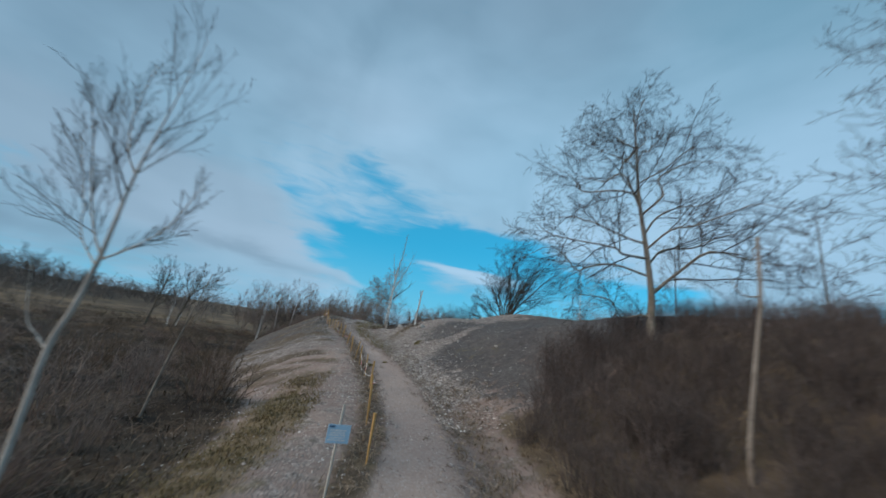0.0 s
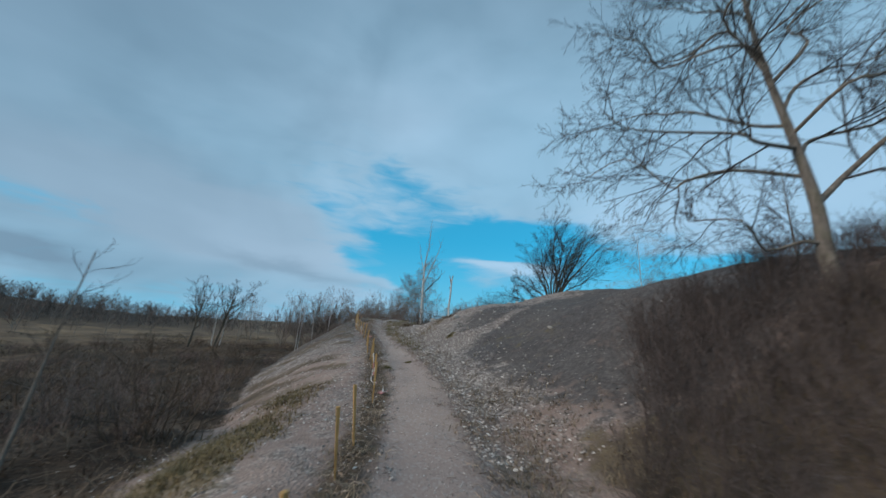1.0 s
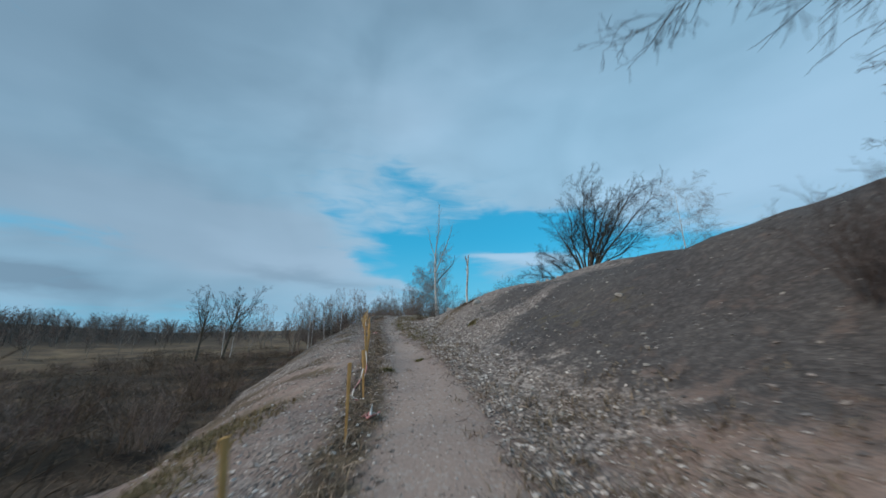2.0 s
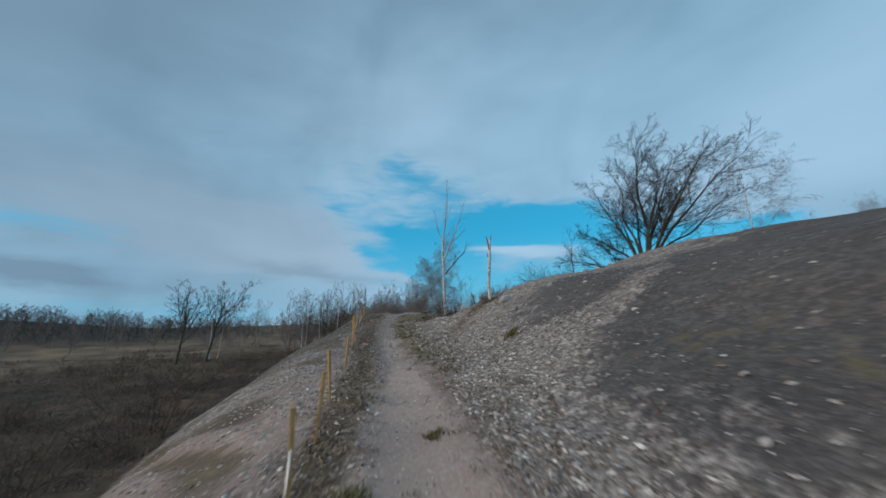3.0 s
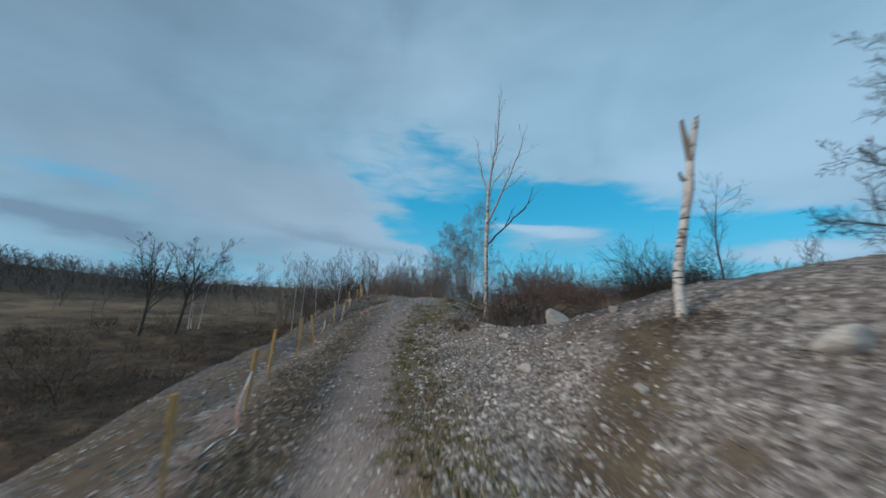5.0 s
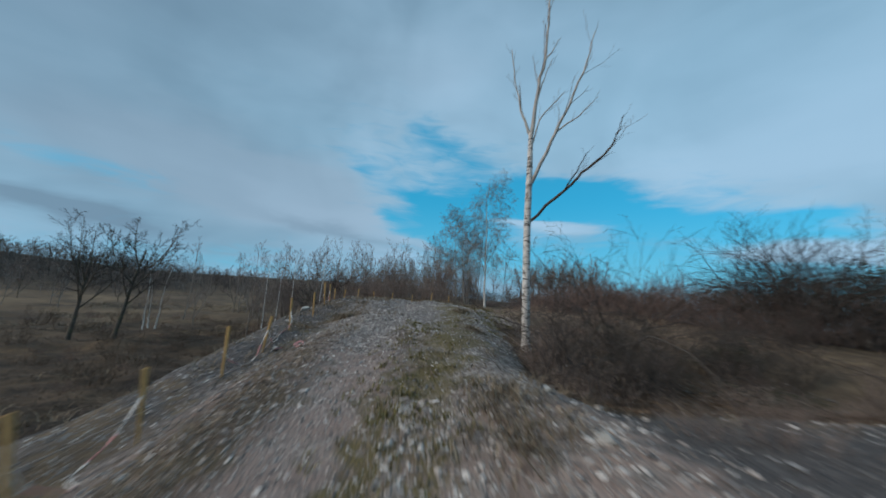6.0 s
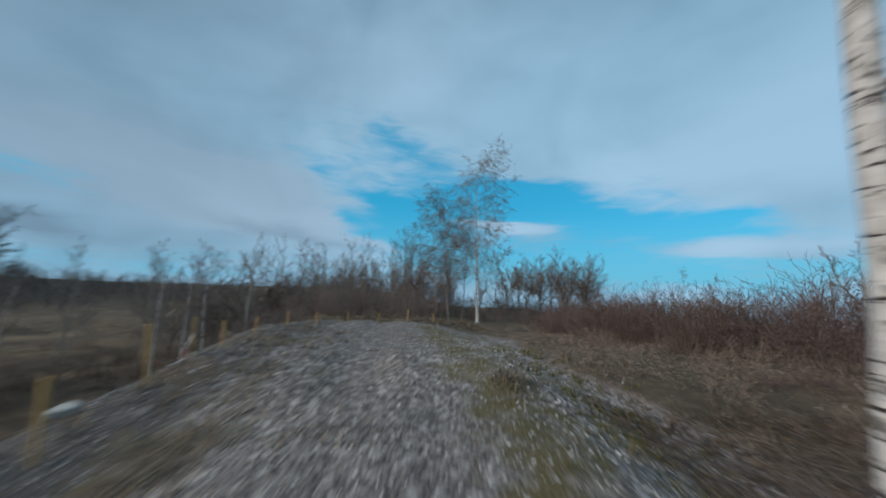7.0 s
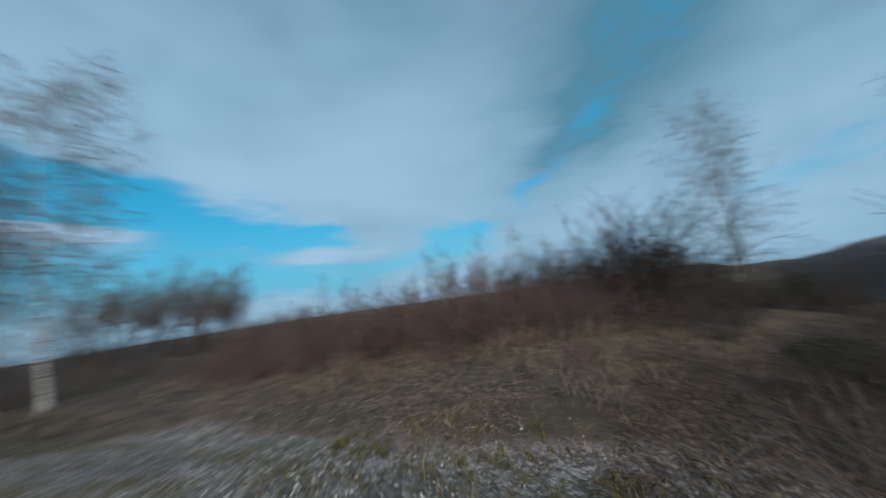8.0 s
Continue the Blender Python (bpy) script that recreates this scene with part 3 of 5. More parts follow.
class Tubes:
    """Gathers tapered tubes along bent lines into one mesh."""

    def __init__(self):
        self.v, self.f, self.n = [], [], 0

    def add(self, pts, r0, r1, sides):
        pts = np.asarray(pts, float)
        k = len(pts)
        tan = np.gradient(pts, axis=0)
        tan /= np.linalg.norm(tan, axis=1, keepdims=True) + 1e-9
        ref = np.array([0.31, 0.95, 0.05]) if abs(tan[0, 2]) > 0.6 else np.array([0.05, 0.1, 1.0])
        u = np.cross(tan, ref)
        u /= np.linalg.norm(u, axis=1, keepdims=True) + 1e-9
        w = np.cross(tan, u)
        a = np.arange(sides) * 2 * np.pi / sides
        rad = np.asarray(r0, float) if np.ndim(r0) else np.linspace(r0, r1, k)
        ring = pts[:, None] + rad[:, None, None] * (np.cos(a)[None, :, None] * u[:, None] + np.sin(a)[None, :, None] * w[:, None])
        self.v.append(ring.reshape(-1, 3))
        base = self.n + (np.arange(k - 1) * sides)[:, None]
        s0, s1 = np.arange(sides), (np.arange(sides) + 1) % sides
        self.f.append(np.stack([base + s0, base + s1, base + sides + s1, base + sides + s0], -1).reshape(-1, 4))
        self.n += k * sides

    def mesh(self, name):
        return mesh_of(name, np.concatenate(self.v), np.concatenate(self.f))

    def arrays(self):
        return np.concatenate(self.v), np.concatenate(self.f)


def unit(v):
    return v / (np.linalg.norm(v) + 1e-9)


def bent(rng, p, d, length, segs, wander, lift):
    """A wandering line; lift bends it up (or down) on its way."""
    pts, d = [np.array(p, float)], unit(np.array(d, float))
    for _ in range(segs):
        d = unit(d + rng.normal(0, wander, 3) + np.array([0, 0, lift]))
        pts.append(pts[-1] + d * length / segs)
    return np.array(pts)


def aside(rng, d, angle):
    """A direction at that angle (degrees) from d, turned at random round it."""
    d = unit(d)
    s = unit(np.cross(d, rng.normal(0, 1, 3)))
    return d * math.cos(radians(angle)) + s * math.sin(radians(angle))


def twigs_on(rng, tubes, line, r, level, spec, rmin=0.0035):
    """Side branches on a line, down to the finest twigs. spec: per level (count, angle, length ratio, segments, wander, lift, start)."""
    if level >= len(spec):
        return
    count, angle, ratio, segs, wander, lift, start = spec[level]
    length = np.linalg.norm(np.diff(line, axis=0), axis=1).sum()
    count = max(1, int(round(count * rng.uniform(0.75, 1.25))))
    for i in range(count):
        t = start + (1 - start) * (i + rng.uniform(0.1, 0.9)) / count
        k = t * (len(line) - 1)
        a = min(int(k), len(line) - 2)
        p = line[a] + (line[a + 1] - line[a]) * (k - a)
        d = aside(rng, line[a + 1] - line[a], angle * rng.uniform(0.7, 1.3))
        ln = length * ratio * rng.uniform(0.6, 1.15) * (1.15 - 0.55 * t)
        rr = max(r * (1 - 0.75 * t) * 0.55, rmin)
        sub = bent(rng, p, d, ln, segs, wander, lift)
        tubes.add(sub, rr, max(rr * 0.3, rmin * 0.65), 4 if level == 0 else 3)
        twigs_on(rng, tubes, sub, rr, level + 1, spec, rmin)


def plant(name, label, category, at, group=""):
    e = new(name)
    e.location = at
    tagged(e, label, category, group)
    return e


def limbed_tree(name, label, category, x, y, trunk, r0, r1, limbs, spec, bark, twig, rng, sink=0.15, twig_r=0.5, top_spec=None, group="", rmin=0.0035):
    """A tree from a bent trunk and its main limbs, each a list of points from the trunk's foot; twigs grow on all of them."""
    z = gz(x, y) - sink
    e = plant(name, label, category, (x, y, z), group)
    t = Tubes()
    k = len(trunk)
    radii = r0 + (r1 - r0) * np.linspace(0, 1, k) ** 0.8
    radii[0] *= 1.35
    t.add(trunk, radii, None, 10)
    part("trunk", t.mesh("trunk"), bark, e)
    crown = Tubes()
    for pts, a, b in limbs:
        t = Tubes()
        t.add(pts, a, b, 7)
        part("limb", t.mesh("limb"), bark, e)
        twigs_on(rng, crown, np.asarray(pts, float), a * twig_r * 2, 0, spec, rmin)
    if top_spec:
        twigs_on(rng, crown, np.asarray(trunk, float), r1 * 2, 0, top_spec, rmin)
    if crown.v:
        part("crown", crown.mesh("crown"), twig, e)
    return e


def smooth_line(pts, per=4):
    """A smooth line through some points."""
    pts = np.asarray(pts, float)
    p = np.vstack([2 * pts[0] - pts[1], pts, 2 * pts[-1] - pts[-2]])
    out = []
    for i in range(1, len(p) - 2):
        for u in np.arange(per) / per:
            out.append(0.5 * (2 * p[i] + (p[i + 1] - p[i - 1]) * u + (2 * p[i - 1] - 5 * p[i] + 4 * p[i + 1] - p[i + 2]) * u * u + (3 * p[i] - p[i - 1] - 3 * p[i + 1] + p[i + 2]) * u ** 3))
    out.append(pts[-1])
    return np.array(out)

# ---- the trees that stand alone ----
# spreading tree on the bank
rng = np.random.default_rng(5)
SPREAD = [(13, 46, 0.5, 6, 0.15, 0.0, 0.12), (9, 42, 0.46, 5, 0.16, -0.05, 0.12), (5, 36, 0.55, 3, 0.17, -0.1, 0.15)]
ox, oy = 6.25, 9.75
trunk = smooth_line([(0, 0, 0), (0.0, 0.0, 0.9), (0.0, -0.05, 1.8), (-0.12, -0.05, 3.2), (-0.32, -0.05, 5.0), (-0.38, -0.05, 6.9), (-0.42, 0, 8.6)])
limbs = []
for z0, bearing, reach, rise, r in ((1.75, 95, 4.6, 2.9, 0.075), (1.0, 268, 2.3, 0.6, 0.045), (2.3, 280, 3.7, 0.7, 0.05), (2.7, 80, 4.2, 2.3, 0.055), (2.9, 255, 4.0, 0.5, 0.055), (3.2, 130, 3.4, 1.6, 0.045), (3.4, 290, 3.6, 1.2, 0.05),
                                (3.7, 75, 3.4, 2.7, 0.05), (4.0, 265, 3.1, 2.0, 0.05), (4.4, 105, 2.8, 2.8, 0.045), (4.6, 310, 2.4, 2.4, 0.045), (5.0, 240, 2.2, 2.5, 0.04), (5.2, 85, 2.2, 2.8, 0.04), (6.0, 285, 2.0, 1.8, 0.03), (6.3, 60, 1.9, 1.9, 0.03), (6.9, 200, 1.4, 1.5, 0.025)):
    k = np.interp(z0, trunk[:, 2], np.arange(len(trunk)))
    p0 = np.array([np.interp(k, np.arange(len(trunk)), trunk[:, i]) for i in range(3)])
    h = np.array([math.sin(radians(bearing)), math.cos(radians(bearing)), 0])
    pts = [p0 + h * reach * u + np.array([0, 0, rise * (u ** 0.75 - 0.28 * u ** 3)]) + rng.normal(0, 0.22, 3) * (u > 0) for u in (0, 0.2, 0.4, 0.6, 0.8, 1.0)]
    limbs.append((smooth_line(pts, 3), r * 0.78, 0.007))
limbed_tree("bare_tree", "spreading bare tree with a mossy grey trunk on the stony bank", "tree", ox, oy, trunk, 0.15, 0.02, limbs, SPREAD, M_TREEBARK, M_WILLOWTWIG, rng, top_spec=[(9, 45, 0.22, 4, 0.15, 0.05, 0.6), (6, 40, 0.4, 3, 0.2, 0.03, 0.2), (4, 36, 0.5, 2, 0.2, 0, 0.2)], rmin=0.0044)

# many-stemmed willow
rng = np.random.default_rng(9)
WILLOW = [(20, 40, 0.38, 5, 0.13, 0.04, 0.18), (10, 40, 0.42, 4, 0.16, 0.02, 0.12), (5, 40, 0.5, 2, 0.2, 0.01, 0.2)]
limbs = []
for bearing, reach, rise, r in ((100, 3.5, 5.9, 0.10), (85, 2.3, 6.2, 0.08), (115, 4.4, 5.0, 0.085), (20, 1.0, 5.6, 0.075), (80, 0.35, 7.2, 0.095), (275, 1.7, 4.6, 0.075), (240, 1.2, 5.0, 0.07), (160, 1.6, 5.2, 0.07), (330, 1.3, 4.4, 0.06), (95, 4.4, 3.6, 0.06),
                             (285, 2.6, 2.4, 0.07), (265, 3.6, 0.75, 0.07), (250, 2.9, 1.4, 0.05), (60, 2.8, 5.0, 0.08), (150, 2.8, 4.0, 0.07)):
    h = np.array([math.sin(radians(bearing)), math.cos(radians(bearing)), 0])
    pts = [h * (0.14 + reach * u ** 1.1) + np.array([0, 0, 0.1 + rise * u ** 0.85]) + rng.normal(0, 0.09, 3) * (u > 0) for u in (0, 0.25, 0.5, 0.75, 1.0)]
    limbs.append((smooth_line(pts, 3), r, 0.007))
trunk = smooth_line([(0, 0, -0.1), (0, 0, 0.3), (0.03, 0, 0.65)])
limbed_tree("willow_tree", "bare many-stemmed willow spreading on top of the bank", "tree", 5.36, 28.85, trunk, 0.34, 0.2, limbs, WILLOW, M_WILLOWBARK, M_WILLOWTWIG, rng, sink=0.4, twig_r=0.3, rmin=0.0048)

# broken trunk with a forked top
e = plant("dead_trunk", "pale broken birch trunk with a forked top", "tree trunk", (-2.09, 26.18, gz(-2.09, 26.18) - 0.1))
t = Tubes()
sn = smooth_line([(0, 0, 0), (-0.02, 0, 0.7), (0.05, -0.1, 1.4), (0.1, -0.2, 1.9), (0.12, -0.25, 2.3), (0.19, -0.32, 2.86)], 4)
t.add(sn, np.interp(np.linspace(0, 1, len(sn)), [0, 0.1, 0.5, 0.62, 0.66, 1], [0.085, 0.064, 0.055, 0.066, 0.052, 0.036]), None, 10)
part("trunk", t.mesh("trunk"), M_BIRCH, e)
for tip, r in (((0.0, -0.35, 2.86), 0.04), ((0.22, -0.3, 2.93), 0.035)):
    t = Tubes()
    t.add(smooth_line([sn[-5], (sn[-5] + np.array(tip)) / 2 + np.array([-0.01, 0, 0.05]), tip]), r * 1.2, r * 0.6, 7)
    part("limb", t.mesh("limb"), M_PALEBARK, e, "splintered fork of the broken top")
t = Tubes()
t.add([sn[13], sn[13] + np.array([-0.09, 0.0, 0.03]), sn[13] + np.array([-0.12, 0.0, 0.14])], 0.03, 0.018, 6)
part("branch_stub", t.mesh("branch_stub"), M_BARK, e)

# tall dead birch beside the path
rng = np.random.default_rng(14)
bx, by = -5.80, 36.2
bz = gz(bx, by) - 0.15
e = plant("birch_tree", "tall dead birch with white bark and few bare limbs", "tree", (bx, by, bz))
H = lambda x, y, z: np.array([x - bx, y - by, z - bz])
trunk = smooth_line([H(-5.80, 36.2, bz), H(-5.84, 36.1, 5.5), H(-5.85, 36.0, 6.4), H(-5.86, 35.95, 7.75), H(-5.84, 35.9, 9.0), H(-5.83, 35.9, 9.7), H(-5.82, 35.9, 10.4)], 5)
t = Tubes()
t.add(trunk, np.interp(np.linspace(0, 1, len(trunk)), [0, 0.06, 0.55, 1], [0.16, 0.11, 0.092, 0.066]), None, 14)
part("trunk", t.mesh("trunk"), M_BIRCH, e)
bl = Tubes()
BIRCH_PARTS = [([H(-5.82, 36.0, 7.85), H(-4.98, 35.2, 8.5), H(-4.5, 35.0, 8.95), H(-4.1, 34.8, 9.3), H(-3.95, 34.6, 9.6), H(-3.82, 34.5, 10.0)], 0.042, 0.009, M_DARKTWIG),
         ([H(-4.98, 35.2, 8.5), H(-4.8, 34.7, 8.8), H(-4.62, 34.27, 9.05)], 0.022, 0.007, M_DARKTWIG),
         ([H(-5.81, 35.9, 8.88), H(-5.28, 35.85, 10.1), H(-4.85, 35.8, 11.1), H(-4.36, 35.8, 12.4), H(-4.15, 35.8, 13.3)], 0.055, 0.012, M_YOUNGBARK),
         ([H(-5.15, 35.85, 10.38), H(-4.58, 35.8, 10.8), H(-4.1, 35.8, 11.3)], 0.026, 0.007, M_YOUNGBARK),
         ([H(-5.83, 35.9, 9.9), H(-5.6, 35.9, 10.75), H(-5.28, 35.9, 11.2), H(-4.92, 35.9, 11.58)], 0.026, 0.007, M_YOUNGBARK),
         ([H(-5.82, 35.9, 10.3), H(-6.05, 35.9, 10.95), H(-6.24, 35.9, 11.7), H(-6.45, 35.9, 13.1)], 0.045, 0.010, M_YOUNGBARK),
         ([H(-5.82, 35.9, 10.3), H(-5.69, 35.9, 11.5), H(-5.48, 35.9, 12.7), H(-5.38, 35.9, 14.2), H(-5.4, 35.9, 15.4)], 0.062, 0.012, M_YOUNGBARK),
         ([H(-5.48, 35.9, 12.65), H(-5.25, 35.9, 12.95), H(-5.08, 35.9, 13.25)], 0.022, 0.007, M_YOUNGBARK),
         ([H(-5.75, 35.9, 10.9), H(-5.55, 35.9, 11.9), H(-5.3, 35.9, 12.6)], 0.022, 0.007, M_YOUNGBARK)]
for pts, a, b, mat in BIRCH_PARTS:
    line = smooth_line(pts, 4)
    line[1:] += rng.normal(0, 0.012, line[1:].shape)
    t = Tubes()
    t.add(line, a, b, 7)
    part("limb", t.mesh("limb"), mat, e)
    twigs_on(rng, bl, line, a * 0.6, 0, [(8, 30, 0.26, 4, 0.12, 0.07, 0.3), (3, 28, 0.45, 3, 0.12, 0.05, 0.3)], 0.003)
part("crown", bl.mesh("crown"), M_GREYTWIG, e)

# drooping birch behind the crest, and slender birches round it
WEEP = [(36, 58, 0.42, 5, 0.14, 0.06, 0.27), (13, 48, 0.42, 3, 0.16, -0.16, 0.10), (7, 38, 0.5, 2, 0.16, -0.45, 0.12)]


def weeping_birch(x, y, height, lean, seed, label, twig=M_TWIG, spec=WEEP, r=0.11, group=""):
    rg = np.random.default_rng(seed)
    trunk = smooth_line([(0, 0, 0), (lean * 0.25, 0, height * 0.3), (lean * 0.55, rg.normal(0, 0.1), height * 0.65), (lean, rg.normal(0, 0.1), height)], 5)
    trunk[1:, :2] += rg.normal(0, 0.02, (len(trunk) - 1, 2))
    return limbed_tree("birch_tree", label, "tree", x, y, trunk, r, 0.012, [], spec, M_BIRCH if r > 0.06 else M_PALEBARK, twig, rg, top_spec=spec, group=group, rmin=0.0062 if y > 45 else 0.004)


weeping_birch(-8.75, 53.0, 9.6, -0.2, 3, "drooping bare birch with a white trunk", twig=M_BIRCHTWIG, r=0.098)
weeping_birch(-10.5, 53.6, 7.4, -0.5, 4, "bare drooping birch beside a taller one", r=0.06)
THIN = [(22, 42, 0.30, 3, 0.12, 0.04, 0.25), (9, 38, 0.45, 2, 0.14, 0.0, 0.15), (4, 34, 0.5, 2, 0.16, -0.05, 0.2)]
for i, (x, y, h, lean) in enumerate(((-11.4, 55.0, 7.2, -0.5), (-9.8, 56.0, 7.2, 0.4), (-12.8, 57.0, 6.2, -0.3), (-7.6, 57.5, 5.6, 0.3), (-11.0, 58.0, 6.8, -0.2), (-13.8, 55.5, 5.8, 0.2))):
    weeping_birch(x, y, h, lean, 20 + i, "slender bare birch among others behind the crest", spec=THIN, r=0.048, group="birches behind the crest")
weeping_birch(14.7, 35.4, 10.8, 0.2, 27, "tall bare birch far behind the bank", twig=M_GREYTWIG, r=0.09)
for i, (x, y, h, lean) in enumerate(((-41.6, 51.8, 6.0, -0.3), (-40.6, 52.2, 5.8, 0.8), (-42.6, 53.0, 5.0, -0.6))):
    weeping_birch(x, y, h, lean, 30 + i, "small white birch in the heath", spec=THIN, r=0.08, group="birches in the heath")
for i, (x, y, h, lean) in enumerate(((-27.0, 50.6, 7.2, 0.2), (-25.6, 52.5, 7.0, -0.3), (-28.6, 54.0, 6.6, 0.2), (-23.8, 53.5, 6.2, 0.3))):
    weeping_birch(x, y, h, lean, 40 + i, "slim bare birch below the slope", spec=THIN, r=0.07, group="birches below the slope")

# the leaning pair in the lowland, and a round-headed tree further on
LEANING = [(13, 42, 0.34, 4, 0.15, 0.05, 0.15), (7, 40, 0.42, 3, 0.18, 0.03, 0.15), (4, 38, 0.5, 2, 0.2, 0.0, 0.2)]


def field_tree(x, y, h, lean, seed, label, spread=0.5, stems=3, mat=M_BARK, group="", spec=LEANING, low=0.34, twig=None):
    rg = np.random.default_rng(seed)
    fork = h * low
    trunk = smooth_line([(0, 0, 0), (lean * 0.16, 0.05, fork * 0.5), (lean * 0.34, 0, fork), (lean * 0.6, 0.0, h * (low + 0.28))], 4)
    limbs = []
    for k in range(stems + 4):
        u = 0.45 + 0.5 * k / (stems + 4)
        p0 = trunk[int(u * (len(trunk) - 1))]
        b = k * 2.4 + rg.uniform(0, 1)
        out = spread * h * rg.uniform(0.5, 1.0) * (1.1 - 0.3 * k / (stems + 4))
        tip = p0 + np.array([math.sin(b) * out + lean * 0.35, math.cos(b) * out, (h - p0[2]) * rg.uniform(0.6, 1.0)])
        mid = (p0 + tip) / 2 + np.array([math.sin(b) * out * 0.12, math.cos(b) * out * 0.12, -0.03 * h])
        limbs.append((smooth_line([p0, mid, tip], 4), 0.006 * h, 0.012))
    return limbed_tree("bare_tree", label, "tree", x, y, trunk, 0.018 * h, 0.006 * h, limbs, spec, mat, twig or M_DARKTWIG, rg, group=group, rmin=0.008)


field_tree(-36.4, 46.2, 9.6, 3.0, 51, "bare leaning tree in the brown heath", 0.3, 3, low=0.46)
field_tree(-39.4, 45.2, 9.4, 1.6, 52, "bare bushy tree beside a leaning one in the heath", 0.34, 4, low=0.42)
field_tree(-26.9, 57.2, 6.6, 0.3, 53, "low round-headed bare tree below the crest", 0.55, 5)

# saplings at the start of the path
rng = np.random.default_rng(61)
SAPLING = [(12, 26, 0.46, 6, 0.07, 0.06, 0.15), (7, 26, 0.45, 5, 0.08, 0.05, 0.15), (3, 24, 0.45, 3, 0.09, 0.02, 0.2)]
sx, sy = -4.5, 3.6
sz = gz(sx, sy) - 0.15
S = lambda x, z, y=3.6: np.array([x - sx, y - sy, z - sz])
trunk = smooth_line([(0, 0, 0), S(-4.51, 2.16), S(-4.60, 3.35), S(-4.52, 3.85), S(-4.47, 4.5)], 5)
limbs = [(smooth_line([trunk[-1], S(-4.5, 5.63), S(-4.42, 6.64), S(-4.33, 8.0)], 4), 0.026, 0.004), (smooth_line([trunk[-1], S(-4.73, 4.86), S(-5.0, 5.4), S(-5.3, 6.12), S(-5.6, 6.7)], 4), 0.015, 0.003),
         (smooth_line([trunk[-2], S(-4.95, 4.75, 3.7), S(-5.26, 5.26, 3.8), S(-5.9, 6.3, 3.9)], 4), 0.012, 0.003), (smooth_line([S(-4.6, 3.35), S(-4.8, 3.5), S(-5.02, 3.7), S(-5.3, 4.4)], 4), 0.016, 0.004),
         (smooth_line([S(-4.47, 4.45), S(-4.16, 4.65), S(-3.8, 5.0), S(-3.55, 5.65)], 4), 0.015, 0.004), (smooth_line([S(-4.5, 5.63), S(-4.75, 6.0), S(-4.9, 6.6), S(-4.9, 7.4)], 4), 0.013, 0.003)]
limbed_tree("birch_sapling", "young slender birch with a pale trunk beside the path", "tree", sx, sy, trunk, 0.036, 0.026, limbs, SAPLING, M_YOUNGBARK, M_DARKTWIG, rng, rmin=0.0028)
trunk = smooth_line([(0, 0, 0), (0.15, 0, 1.2), (0.36, -0.06, 2.3), (0.62, -0.1, 3.6)], 5)
limbed_tree("birch_sapling", "thin leaning sapling at the foot of the slope", "tree", -6.75, 8.05, trunk, 0.035, 0.008, [], SAPLING, M_PALEBARK, M_DARKTWIG, rng, top_spec=[(12, 36, 0.26, 4, 0.14, 0.06, 0.45), (5, 32, 0.45, 3, 0.14, 0.06, 0.2)])
# broken birch in the thicket
px, py = 4.42, 4.75
pz0 = gz(px, py) - 0.1
trunk = smooth_line([(0, 0, 0), (0.02, 0, 3.41 - pz0), (0.26, 0, 4.69 - pz0), (0.43, 0, 5.59 - pz0), (0.5, 0, 6.62 - pz0)], 5)
limbs = [(smooth_line([trunk[15], trunk[15] + (-0.3, 0.0, 0.0), trunk[15] + (-0.5, 0.0, 0.32)], 3), 0.016, 0.005)]
limbed_tree("dead_trunk", "broken birch trunk standing in the brown thicket", "tree trunk", px, py, trunk, 0.034, 0.027, limbs, [(4, 40, 0.5, 3, 0.15, 0.0, 0.2)], M_PALEBARK, M_DARKTWIG, rng)
# trees at the edge of the thicket
DENSE = [(22, 50, 0.34, 4, 0.14, 0.02, 0.1), (10, 42, 0.40, 3, 0.16, -0.04, 0.15), (5, 38, 0.5, 2, 0.2, -0.04, 0.2)]
for i, (x, y, h, lean) in enumerate(((10.2, 4.6, 10.0, -0.2), (11.8, 7.4, 6.5, 0.3), (14.5, 12.0, 5.0, 0.2), (12.5, 17.5, 5.0, 0.2))):
    rg = np.random.default_rng(70 + i)
    trunk = smooth_line([(0, 0, 0), (lean * 0.3, 0, h * 0.35), (lean * 0.6, 0, h * 0.7), (lean, 0, h)], 5)
    limbed_tree("bare_tree", "dark twiggy tree on the far side of the bank", "tree", x, y, trunk, 0.010 * h, 0.012, [], DENSE, M_BARK, M_DARKTWIG, rg, top_spec=DENSE, group="trees by the thicket", rmin=0.006)

# ---- shrubs, hedge and woods ----


